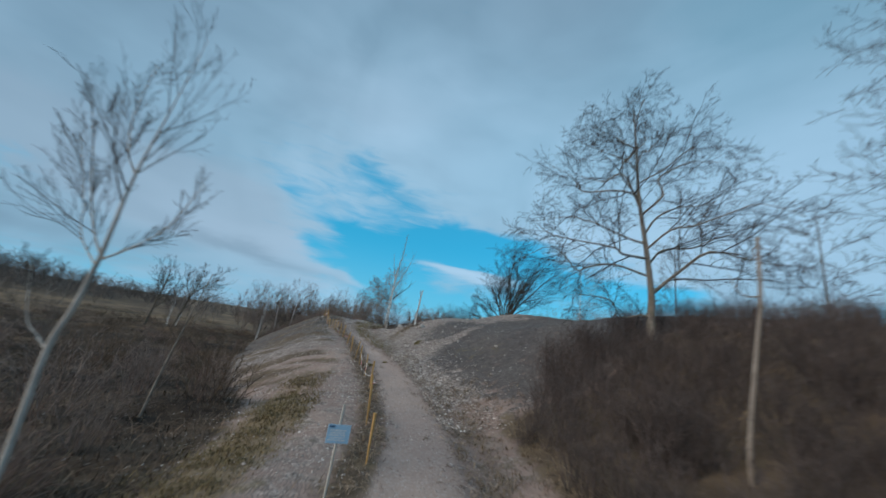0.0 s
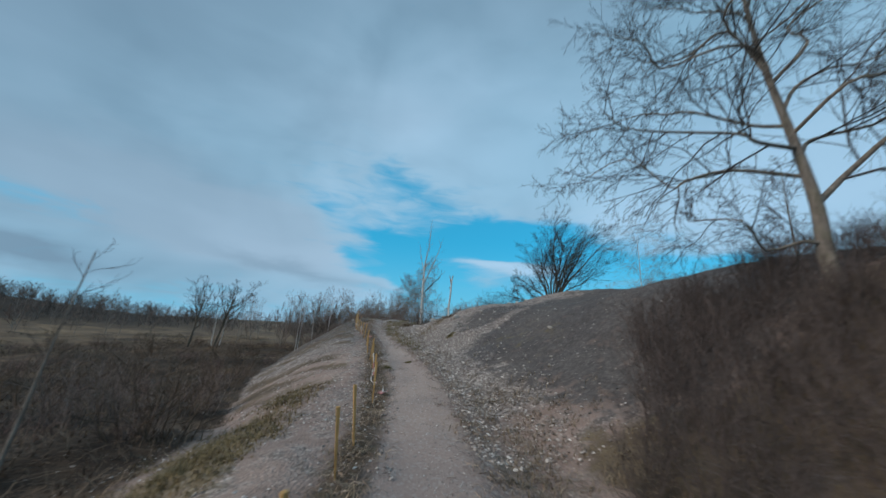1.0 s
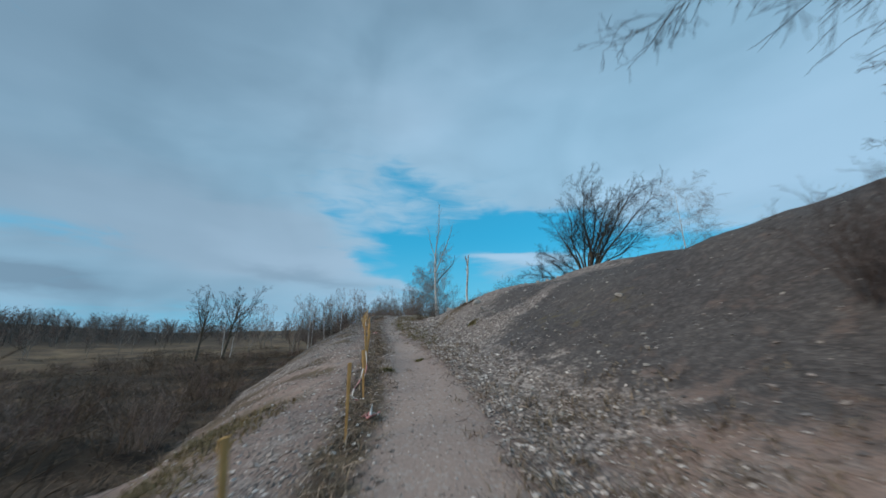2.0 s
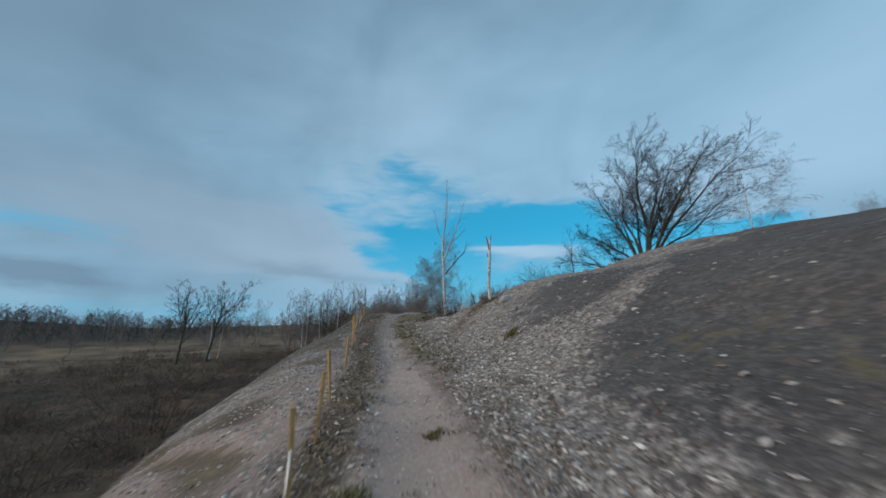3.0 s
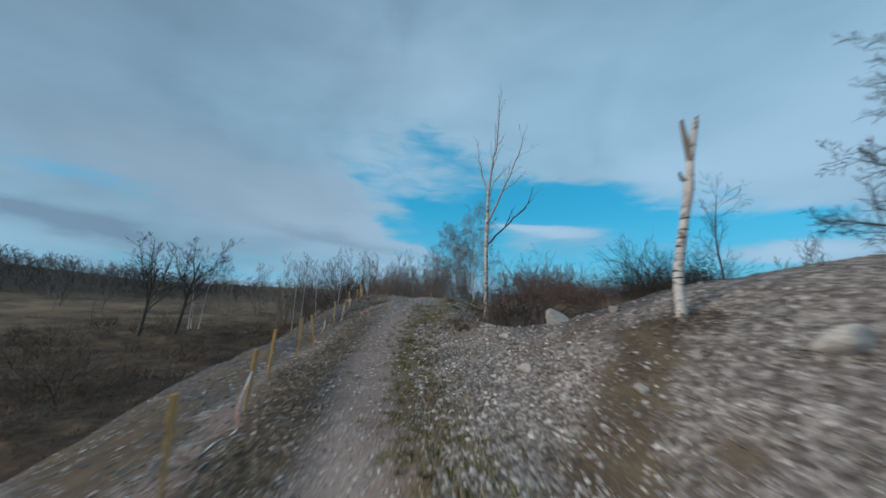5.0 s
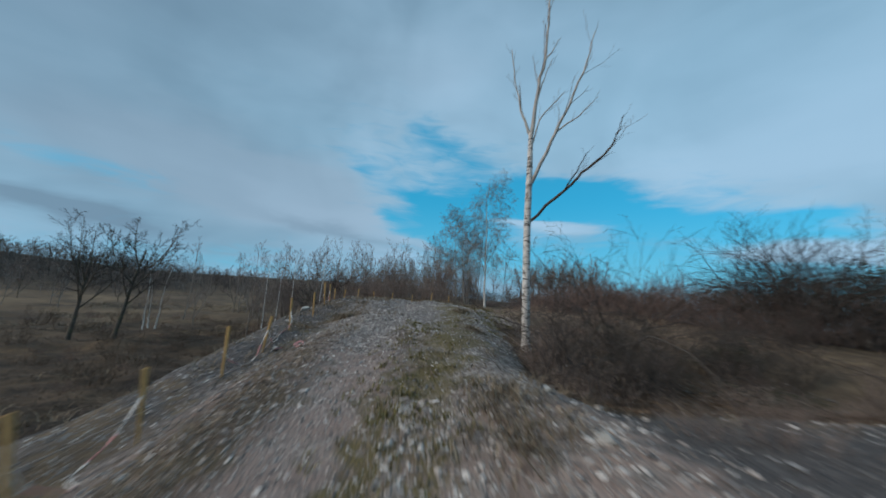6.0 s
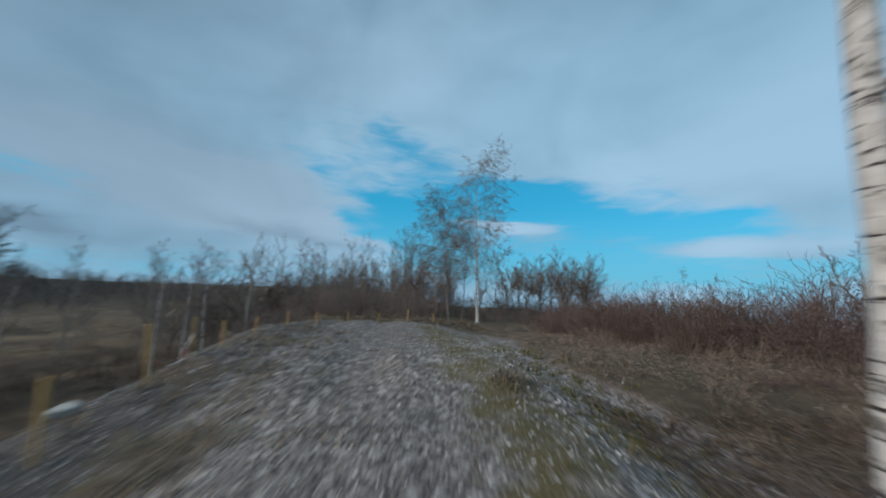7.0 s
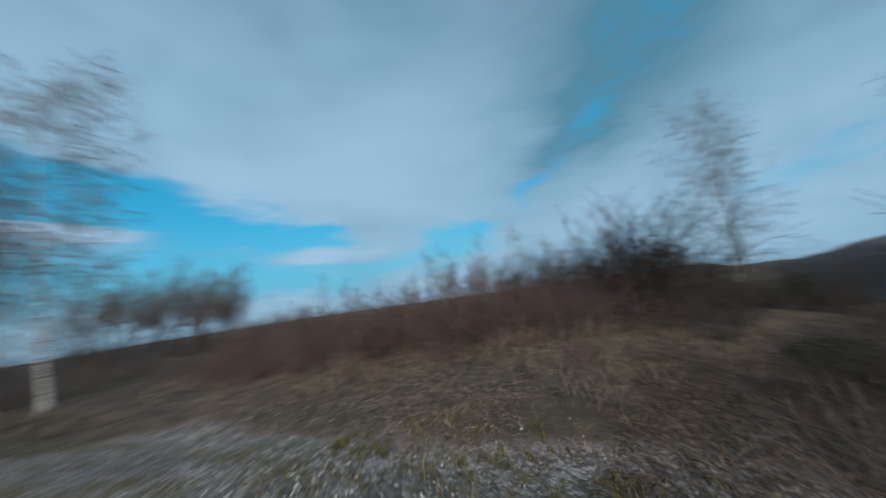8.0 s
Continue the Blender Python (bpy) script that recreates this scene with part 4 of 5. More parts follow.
def shrub_mesh(name, seed, stems, height, spread, arch, side, sub=5, r=0.009, segs=6):
    """Many stems from one foot that spread and arch over, each with side twigs."""
    rg = np.random.default_rng(seed)
    main, w = [], Tubes()
    for i in range(stems):
        b, out = rg.uniform(0, 2 * np.pi), spread * math.sqrt(rg.uniform(0.02, 1))
        p = np.array([math.sin(b), math.cos(b), 0]) * out * 0.45 + np.array([0, 0, -0.1])
        d = np.array([math.sin(b) * out * 0.55, math.cos(b) * out * 0.55, height])
        ln = height * rg.uniform(0.6, 1.15)
        line = bent(rg, p, d + rg.normal(0, 0.12, 3) * height, ln, segs, 0.10, -arch)
        if i < 3:
            t = Tubes()
            t.add(line, r * 1.5, r * 0.5, 4)
            main.append(t.mesh("stem"))
        else:
            w.add(line, r * rg.uniform(0.7, 1.3), r * 0.35, 3)
        twigs_on(rg, w, line, r * 0.8, 0, [(side, 38, 0.4, 2, 0.14, -arch * 0.6, 0.2), (sub, 36, 0.45, 1, 0.15, 0.0, 0.15)][:2 if sub else 1])
    return main + [w.mesh("crown")]


def leafy_mesh(name, seed, count, size, radii, height):
    """Small leaves in uneven clumps through a crown."""
    rg = np.random.default_rng(seed)
    clumps = rg.normal(0, 0.5, (26, 3)) * radii + np.array([0, 0, height])
    c = clumps[rg.integers(0, 26, count)] + rg.normal(0, 0.22, (count, 3)) * radii
    u = rg.normal(0, 1, (count, 3))
    u /= np.linalg.norm(u, axis=1, keepdims=True)
    w = np.cross(u, rg.normal(0, 1, (count, 3)))
    w /= np.linalg.norm(w, axis=1, keepdims=True)
    s = size * rg.uniform(0.6, 1.3, (count, 1))
    v = np.stack([c - u * s, c + w * s * 0.6, c + u * s, c - w * s * 0.6], 1).reshape(-1, 3)
    return mesh_of(name, v, np.arange(count * 4).reshape(-1, 4), False)


SHRUB_LOOKS = {}


def shrubs(name, label, category, meshes, mat, places, rng, group, scale=(0.8, 1.25)):
    for i, (x, y, s) in enumerate(places):
        pieces = meshes[i % len(meshes)]
        key = (pieces[0].name, mat.name)
        if key not in SHRUB_LOOKS:
            pair = [me.copy() for me in pieces]
            for me in pair:
                me.materials.append(mat)
            SHRUB_LOOKS[key] = pair
        ob = new(name)
        for me in SHRUB_LOOKS[key]:
            part(me.name.split(".")[0], me, None, ob)
        k = s * rng.uniform(*scale)
        ob.matrix_basis = Matrix.LocRotScale((x, y, gz(x, y)), Euler((rng.normal(0, 0.05), rng.normal(0, 0.05), rng.uniform(0, 6.28))), (k * rng.uniform(0.9, 1.1), k, k * rng.uniform(0.85, 1.15)))
        tagged(ob, label, category, group)


rng = np.random.default_rng(100)
UPRIGHT = [shrub_mesh("twig_shrub", 200 + i, 26, 1.5, 0.75, 0.02, 6, 3, 0.009, 4) for i in range(3)]
BRAMBLE = [shrub_mesh("bramble", 210 + i, 30, 1.5, 1.1, 0.16, 6, 3, 0.009, 5) for i in range(3)]
HEATHER = [shrub_mesh("low_shrub", 220 + i, 20, 0.7, 0.65, 0.05, 5, 1, 0.006, 3) for i in range(3)]
TALL = [shrub_mesh("tall_shrub", 230 + i, 34, 3.0, 1.7, 0.12, 10, 6, 0.016, 6) for i in range(3)]

# brown thicket on the lower bank
places = []
for y in np.arange(1.0, 11.6, 0.58):
    for dd in np.arange(2.1, 11.0, 0.7):
        x, yy = float(path_x(y)) + dd + rng.normal(0, 0.22), y + rng.normal(0, 0.22)
        edge = 2.5 + 0.3 * math.sin(yy * 1.3) + max(0, yy - 7.5) * 0.55
        if dd > edge and math.hypot(x - 6.25, yy - 9.75) > 0.5:
            if math.hypot(x - 4.42, yy - 4.75) > 0.35:
                places.append((x, yy, (0.72 if yy > 4.6 and dd > 3 else 0.55) if dd < 7 else 0.5))
shrubs("twig_shrub", "bare brown twiggy shrub in the thicket on the bank", "shrub", UPRIGHT, M_THICKET, places, rng, "thicket on the bank")

# bramble hedge that bounds the open crest
places, dark_end = [], []
HEDGE = [(-6.2, 51.5), (-4.6, 47.5), (-3.4, 44.2), (-2.3, 42.0), (-1.1, 40.2), (0.0, 38.3), (0.6, 36.6)]
for k in range(len(HEDGE) - 1):
    a, b = np.array(HEDGE[k]), np.array(HEDGE[k + 1])
    n = max(2, int(np.linalg.norm(b - a) / 0.8))
    for u in np.arange(n) / n:
        for off in (0.0, 1.1, 2.2, 3.4):
            p = a + (b - a) * u + np.array([off, off * 0.35]) + rng.normal(0, 0.25, 2)
            (places if p[1] > 38.6 else dark_end).append((p[0], p[1], (0.8 + 0.14 * off) * (1 if p[1] > 38.6 else 0.75)))
shrubs("bramble", "reddish-brown bare bramble in the hedge", "shrub", BRAMBLE, M_REDTWIG, places, rng, "hedge beside the crest")
shrubs("bramble", "dark grey-brown bramble at the end of the hedge", "shrub", BRAMBLE, M_THICKET, dark_end, rng, "end of the hedge")
places = [(2.05, 39.3, 1.25), (3.6, 38.7, 1.1), (3.2, 41.6, 1.0), (2.6, 43.4, 0.9), (5.2, 40.4, 0.9), (3.0, 35.5, 0.5), (5.0, 37.0, 0.6), (7.5, 42.5, 1.0), (6.5, 34.0, 0.7), (9.5, 38.5, 1.1)]
shrubs("tall_shrub", "tall dark tangled shrub with ivy behind the hedge", "shrub", TALL, M_DARKTWIG, places, rng, "tall shrubs behind the hedge", (0.95, 1.05))
IVY = [leafy_mesh("ivy", 240 + i, 1300, 0.042, (0.8, 0.8, 0.75), 1.7) for i in range(2)]
for i, (x, y, s) in enumerate(places):
    if i in (1, 3, 5):
        ob = part("ivy", IVY[i % 2], M_IVY, None, "", Matrix.LocRotScale((x, y, gz(x, y)), Euler((0, 0, i * 1.3)), (s, s, s * 0.95)))
        tagged(ob, "dark evergreen ivy climbing through a tangled shrub", "ivy", "ivy in the shrubs")
for i, (x, y, s) in enumerate(((-2.2, 33.1, 0.4), (-1.2, 36.2, 0.55))):
    ob = part("ivy", IVY[i % 2], M_IVY, None, "", Matrix.LocRotScale((x, y, gz(x, y) - 0.35), Euler((0, 0, i * 1.7)), (s * 1.5, s * 1.5, s * 0.8)))
    tagged(ob, "low dark evergreen ivy under the scrub", "ivy", "ivy under the scrub")
# scrub at the foot of the dead birch, with long arching canes
places = [(-5.2, 34.6, 0.75), (-4.4, 33.6, 0.7), (-4.7, 35.6, 0.7), (-3.6, 34.6, 0.6), (-2.7, 35.6, 0.55), (-5.2, 35.8, 0.6), (-5.2, 33.2, 0.5), (-4.9, 37.0, 0.6), (-1.8, 34.6, 0.5), (-5.6, 34.0, 0.55), (-0.8, 33.2, 0.5)]
shrubs("bramble", "brown bare scrub at the foot of a birch", "shrub", BRAMBLE + UPRIGHT, M_TWIG, places, rng, "scrub by the birch", (0.9, 1.2))
CANES = shrub_mesh("arching_shrub", 260, 22, 3.9, 1.3, 0.25, 8, 4, 0.013, 10)
shrubs("arching_shrub", "shrub of long arching dark bare canes", "shrub", [CANES], M_DARKTWIG, [(-5.1, 33.9, 0.85), (-4.4, 34.3, 0.95), (-3.6, 34.4, 0.9), (1.7, 39.3, 0.95), (2.4, 39.7, 1.0), (2.9, 38.9, 0.95)], rng, "arching shrubs", (0.95, 1.05))
# low growth on top of the bank and along the crest
places = [(rng.uniform(-4.5, 14), rng.uniform(30.5, 33.5), rng.uniform(0.4, 0.8)) for _ in range(22)]
places = [p for p in places if p[0] - path_x(p[1]) > 8.5]
places += [(rng.uniform(-3.5, 12), rng.uniform(34.2, 37.5), rng.uniform(0.45, 0.8)) for _ in range(50)]
shrubs("low_shrub", "low bare shrub on top of the bank", "shrub", HEATHER + UPRIGHT, M_DARKTWIG, places, rng, "shrubs on the bank")
places = [(rng.uniform(8, 20), rng.uniform(8, 28), rng.uniform(0.25, 0.5)) for _ in range(34)]
shrubs("low_shrub", "bare shrub along the top of the bank", "shrub", UPRIGHT, M_TWIG, places, rng, "shrubs along the bank")
# brown scrub past the far edge of the crest
crg = np.random.default_rng(130)
places = [(crg.uniform(-27, -10), crg.uniform(51, 58), crg.uniform(0.7, 1.3)) for _ in range(70)] + [(crg.uniform(-9.5, -5.5), crg.uniform(54, 60), crg.uniform(0.4, 0.8)) for _ in range(16)]
shrubs("twig_shrub", "brown bare scrub below the birches past the crest", "shrub", UPRIGHT + BRAMBLE, M_TWIG, places, crg, "scrub past the crest")
# small clumps over the hollow past the bank
hrg = np.random.default_rng(150)
places = [(float(path_x(y)) + hrg.uniform(3.6, 9.0), y, hrg.uniform(0.3, 0.6)) for y in hrg.uniform(29, 34.5, 26)]
shrubs("scrub_clump", "small brown clump of dead scrub among dark stones", "shrub", HEATHER, M_TWIG, places, hrg, "clumps past the bank")
# low shrubs among the bracken
brg = np.random.default_rng(140)
places = []
for _ in range(64):
    y = brg.uniform(37, 50)
    places.append((float(path_x(y)) + float(np.interp(y, EDGE_Y, EDGE_D)) + brg.uniform(1.0, 5.0), y, brg.uniform(0.4, 0.8)))
shrubs("bracken_clump", "low brown clump among flattened bracken", "shrub", HEATHER, M_BRACKEN, places[::2], brg, "clumps in the bracken")
shrubs("bracken_clump", "low reddish-brown clump among flattened bracken", "shrub", HEATHER, M_REDTWIG, places[1::2], brg, "reddish clumps in the bracken")
# heath shrubs in the lowland
places = []
while len(places) < 290:
    x, y = -5 - 50 * rng.uniform(0, 1) ** 1.5, rng.uniform(-1, 62)
    dd, z, lw, fd = ground_parts(x, y)
    if lw > 0.8:
        places.append((x, y, rng.uniform(0.6, 1.3) * (1 + (rng.uniform() < 0.15))))
shrubs("heath_shrub", "low dead-brown heath shrub in the hollow", "shrub", HEATHER, M_HEATH, places[::2], rng, "heath shrubs", (0.9, 1.5))
shrubs("heath_shrub", "low reddish-brown shrub in the hollow", "shrub", HEATHER, M_REDTWIG, places[1::2], rng, "reddish heath shrubs", (0.8, 1.3))
places = [(-5.9, 6.0, 0.8), (-7.2, 5.0, 1.0), (-8.4, 7.5, 1.0), (-6.4, 9.8, 0.7), (-9.0, 10.5, 1.0), (-5.4, 4.2, 0.8), (-7.0, 3.0, 1.0), (-10.5, 6.0, 1.0), (-11.0, 13.0, 1.0), (-13.5, 9.5, 1.1), (-9.0, 14.5, 0.8)]
shrubs("twig_shrub", "bare brown shrub at the foot of the slope", "shrub", UPRIGHT, M_TWIG, places, rng, "shrubs in the hollow")

# woods behind the crest: a few trees of their own, copied
WOOD = [(13, 38, 0.32, 3, 0.13, 0.08, 0.2), (6, 38, 0.45, 2, 0.16, 0.05, 0.15), (4, 36, 0.55, 1, 0.18, 0.0, 0.2)]


def wood_tree(seed, h, twig, bark, forked):
    rg = np.random.default_rng(seed)
    e = plant("bare_tree", "slender bare tree in the winter wood", "tree", (0, 0, 0), "trees of the winter wood")
    t, c = Tubes(), Tubes()
    trunk = smooth_line([(0, 0, -0.3), (rg.normal(0, 0.15), rg.normal(0, 0.15), h * 0.4), (rg.normal(0, 0.3), rg.normal(0, 0.3), h)], 5)
    t.add(trunk, 0.009 * h, 0.01, 6)
    for k in range(forked):
        p0 = trunk[2 + k]
        b = rg.uniform(0, 6.28)
        tip = p0 + np.array([math.sin(b) * h * 0.22, math.cos(b) * h * 0.22, h * rg.uniform(0.45, 0.62)])
        line = smooth_line([p0, (p0 + tip) / 2 + np.array([math.sin(b), math.cos(b), 0]) * 0.06 * h, tip], 4)
        t.add(line, 0.008 * h, 0.01, 5)
        twigs_on(rg, c, line, 0.03, 0, WOOD, 0.009)
    twigs_on(rg, c, trunk, 0.03, 0, WOOD, 0.009)
    part("trunk", t.mesh("trunk"), bark, e)
    part("crown", c.mesh("crown"), twig, e)
    return e


kinds = [wood_tree(300, 6.0, M_TWIG, M_BARK, 3), wood_tree(301, 6.6, M_GREYTWIG, M_PALEBARK, 0), wood_tree(302, 5.6, M_REDTWIG, M_PALEBARK, 4), wood_tree(303, 7.0, M_GREYTWIG, M_PALEBARK, 1), wood_tree(304, 6.2, M_TWIG, M_PALEBARK, 2)]
spots = []
for _ in range(90):
    u = rng.uniform(0, 1)
    spots.append((-36 + 27 * u + rng.normal(0, 1.0), 66 - 6 * u + rng.uniform(-5, 10), 0, (1, 3, 4, 2, 3)[int(rng.integers(0, 5))]))
for _ in range(14):  # the grove in the hollow on the left
    spots.append((rng.uniform(-50, -28), rng.uniform(52, 72), 0, (1, 3, 4, 0, 3)[int(rng.integers(0, 5))]))
for i, (x, y, s, k) in enumerate(spots):
    reach = math.hypot(x + 8.5, y - 34)
    spots[i] = (x, y, min((6.4 + reach * (0.084 if x > -30 else 0.055) - gz(x, y)) / 6.3, 1.45) * rng.uniform(0.72, 1.08), k)
for _ in range(44):  # denser reddish copse in the middle
    spots.append((rng.uniform(-21, -11), rng.uniform(56, 64), rng.uniform(0.5, 0.74), (2, 3, 1)[int(rng.integers(0, 3))]))
for _ in range(60):  # further back, all round the crest and the heath
    b = radians(rng.uniform(-75, 4))
    r = rng.uniform(85, 130)
    spots.append((r * math.sin(b), r * math.cos(b), rng.uniform(0.7, 1.1), int(rng.integers(0, 5))))
for _ in range(24):
    spots.append((rng.uniform(10, 40), rng.uniform(40, 70), rng.uniform(0.6, 1.0), int(rng.integers(0, 5))))
for i, (x, y, s, k) in enumerate(spots):
    m = Matrix.LocRotScale((x, y, gz(x, y)), Euler((0, 0, rng.uniform(0, 6.28))), None)
    e = copy_thing(kinds[k], m)
    e.scale = (s, s, s)
for i, e in enumerate(kinds):
    x, y = (-30, -22, -15, -18, -25)[i], (72, 70, 63, 74, 76)[i]
    e.location = (x, y, gz(x, y))

# the row of bushy trees ahead, past the hedge
ALDER = [(11, 40, 0.36, 3, 0.15, 0.06, 0.15), (6, 40, 0.42, 2, 0.18, 0.03, 0.15), (4, 38, 0.5, 1, 0.2, 0.0, 0.2)]
for i in range(8):
    x, y = -4.8 + 1.2 * i + rng.normal(0, 0.3), 70 + rng.normal(0, 1.6)
    field_tree(x, y, 6.0 * rng.uniform(0.85, 1.1), rng.normal(0, 0.3), 460 + i, "bushy bare alder in a row beyond the hedge", 0.34, 4, group="alders in a row", spec=ALDER, twig=M_TWIG)
arg = np.random.default_rng(470)
places = [(-11.5 + 0.95 * i + arg.normal(0, 0.3), 63.0 + arg.normal(0, 1.2), arg.uniform(1.0, 1.5)) for i in range(20)]
shrubs("bramble", "brown bare bramble at the foot of the alders", "shrub", BRAMBLE, M_THICKET, places, arg, "brambles under the alders")
for i in range(6):
    x, y = -5.8 + 1.5 * i + arg.normal(0, 0.3), 66.5 + arg.normal(0, 1.8)
    field_tree(x, y, 5.2 * arg.uniform(0.8, 1.15), arg.normal(0, 0.5), 480 + i, "bushy bare alder in a row beyond the hedge", 0.42, 5, group="alders in a row", spec=ALDER, twig=M_TWIG)

# bare tree beyond the hedge
rg = np.random.default_rng(450)
trunk = smooth_line([(0, 0, 0), (0.1, 0, 1.8), (0.0, 0.1, 3.6), (0.1, 0.0, 5.4)], 5)
limbed_tree("bare_tree", "small bare tree beyond the bramble hedge", "tree", 3.6, 36.4, trunk, 0.07, 0.012, [], THIN, M_BARK, M_DARKTWIG, rg, top_spec=THIN)

# far woods on the hill and round the horizon
frg = np.random.default_rng(400)
FARB = [(12, 44, 0.42, 2, 0.14, 0.06, 0.04), (5, 40, 0.5, 1, 0.16, 0.05, 0.1)]
far_kinds = []
for k in range(3):
    ft = Tubes()
    stem = bent(frg, (0, 0, -0.5), (0, 0, 1), 9, 4, 0.07, 0)
    ft.add(stem, 0.13, 0.03, 4)
    twigs_on(frg, ft, stem, 0.12, 0, FARB, 0.045)
    far_kinds.append(ft.arrays())
vs, fs, n = [], [], 0
for k in range(1250):
    b = radians(-95 + 58 * frg.uniform(0, 1) ** 1.1) if k < 1120 else radians(frg.uniform(-37, -8))
    r = frg.uniform(125, 260) if k < 1120 else frg.uniform(120, 220)
    fv, ff = far_kinds[k % 3]
    x, y, s, a = r * math.sin(b), r * math.cos(b), 0.32 + 0.5 * frg.uniform(0, 1) ** 1.3, frg.uniform(0, 6.28)
    ca, sa2 = math.cos(a), math.sin(a)
    v = fv * np.array([s * 1.2, s * 1.2, s])
    v = np.stack([v[:, 0] * ca - v[:, 1] * sa2 + x, v[:, 0] * sa2 + v[:, 1] * ca + y, v[:, 2] + gz(x, y)], 1)
    vs.append(v)
    fs.append(ff + n)
    n += len(v)
ob = part("far_woods", mesh_of("far_woods", np.concatenate(vs), np.concatenate(fs)), M_FARTWIG)
tagged(ob, "distant bare winter woods on the hill", "woods", kind="stuff")

# ---- stakes, tape, sign, rocks ----


def box_bm(sx, sy, sz, bevel=0.0):
    bm = bmesh.new()
    bmesh.ops.create_cube(bm, size=1.0)
    bmesh.ops.scale(bm, vec=(sx, sy, sz), verts=bm.verts)
    if bevel:
        bmesh.ops.bevel(bm, geom=list(bm.edges), offset=bevel, segments=1, affect="EDGES")
    return bm


def bm_mesh(name, bm, mat):
    me = bpy.data.meshes.new(name)
    bm.to_mesh(me)
    bm.free()
    me.materials.append(mat)
    return me


STAKE = box_bm(0.048, 0.045, 1.05, 0.005)
for v in STAKE.verts:
    v.co.z += 0.525 - 0.22
    if v.co.z < 0:
        v.co.x *= 0.4
        v.co.y *= 0.4
STAKE = bm_mesh("stake", STAKE, M_WOOD)
rng = np.random.default_rng(500)
# distance along the path and offset to its side
line = [(5.9, -0.95), (7.76, -1.2), (8.7, -1.15), (11.0, -1.1), (12.84, -1.17), (14.4, -1.2), (15.6, -1.25), (17.0, -1.35), (19.15, -1.46), (21.7, -1.46), (23.1, -1.5), (24.65, -1.6), (25.5, -1.68), (27.2, -1.75), (28.7, -1.9),
        (29.8, -1.98), (31.5, -2.25), (32.95, -2.37), (34.45, -2.57), (36.2, -2.7), (37.6, -2.9), (39.0, -3.2), (40.5, -3.5), (42.3, -3.6), (44.2, -3.3), (45.8, -2.6), (47.2, -1.6), (47.8, -0.3), (48.2, 1.0), (48.6, 2.3)]
tops = []
for y, off in line:
    x = float(path_x(y)) + off
    z = gz(x, y) - 0.33 * float(sstep(y, 38, 42))
    tilt = Euler((rng.normal(0, 0.05), rng.normal(0, 0.06), rng.uniform(0, 1.5)))
    ob = part("stake", STAKE, None, None, "", Matrix.LocRotScale((x, y, z), tilt, (1, 1, rng.uniform(0.9, 1.06))))
    tagged(ob, "sawn wooden stake driven in beside the path", "stake", "stakes along the path")
    tops.append(Vector((x, y, z)) + tilt.to_matrix() @ Vector((0, 0, 0.5)))


def ribbon(name, pts, width, mat, twist=0.4, thick=0.003):
    """A thin slack band with a little thickness along some points."""
    line = smooth_line(pts, 8)
    tan = np.gradient(line, axis=0)
    tan /= np.linalg.norm(tan, axis=1, keepdims=True)
    side = np.cross(tan, (0, 0, 1.0))
    side /= np.linalg.norm(side, axis=1, keepdims=True) + 1e-9
    up = np.cross(side, tan)
    a = np.linspace(0, twist * len(pts), len(line))[:, None]
    w = up * np.cos(a) + side * np.sin(a)
    n = np.cross(w, tan) * thick
    v = np.stack([line - w * width / 2 - n, line + w * width / 2 - n, line + w * width / 2 + n, line - w * width / 2 + n], 1).reshape(-1, 3)
    k = (np.arange(len(line) - 1) * 4)[:, None]
    s = np.arange(4)
    f = np.stack([k + s, k + (s + 1) % 4, k + 4 + (s + 1) % 4, k + 4 + s], -1).reshape(-1, 4)
    return mesh_of(name, v, f)


# barrier tape, torn, hanging and lying between some stakes
def tape_run(i, sag, label):
    e = plant("barrier_tape", label, "tape", (0, 0, 0), "barrier tape")
    a, b = np.array(tops[i]), np.array(tops[i + 1])
    pts = []
    for u in np.linspace(0, 1, 7):
        p = a + (b - a) * u
        g = gz(p[0], p[1])
        p[2] = max(p[2] - sag * (1 - (2 * u - 1) ** 2), g + 0.015)
        if 0 < u < 1:
            p[:2] += rng.normal(0, 0.05, 2)
        pts.append(p)
    line2 = smooth_line(pts, 3)
    n = max(2, len(line2) // 3)
    for k in range(0, len(line2) - 1, 3):
        seg = line2[k:k + 4]
        if len(seg) > 1:
            part("band", ribbon("band", seg, 0.02, None, 0.5), M_TAPE_R if (k // 3) % 3 == 1 else M_TAPE_W, e)


for i, sag in ((3, 0.25), (4, 0.45), (10, 0.55), (14, 0.5), (16, 0.5), (17, 0.5), (20, 0.4)):
    tape_run(i, sag, "slack red and white barrier tape between stakes")
# torn ends in a knot on the ground
for x, y in ((-6.28, 22.63), (-11.1, 33.2), (-10.3, 32.9), (-2.2, 11.9)):
    e = plant("tape_scrap", "crumpled scrap of pinkish barrier tape on the ground", "tape", (x, y, gz(x, y)), "tape scraps")
    for k in range(3):
        pts = [np.array([rng.normal(0, 0.09), rng.normal(0, 0.09), 0.02 + abs(rng.normal(0, 0.05))]) for _ in range(4)]
        part("band", ribbon("band", pts, 0.03, None, 1.2), M_TAPE_R if k % 2 == 0 else M_TAPE_W, e)
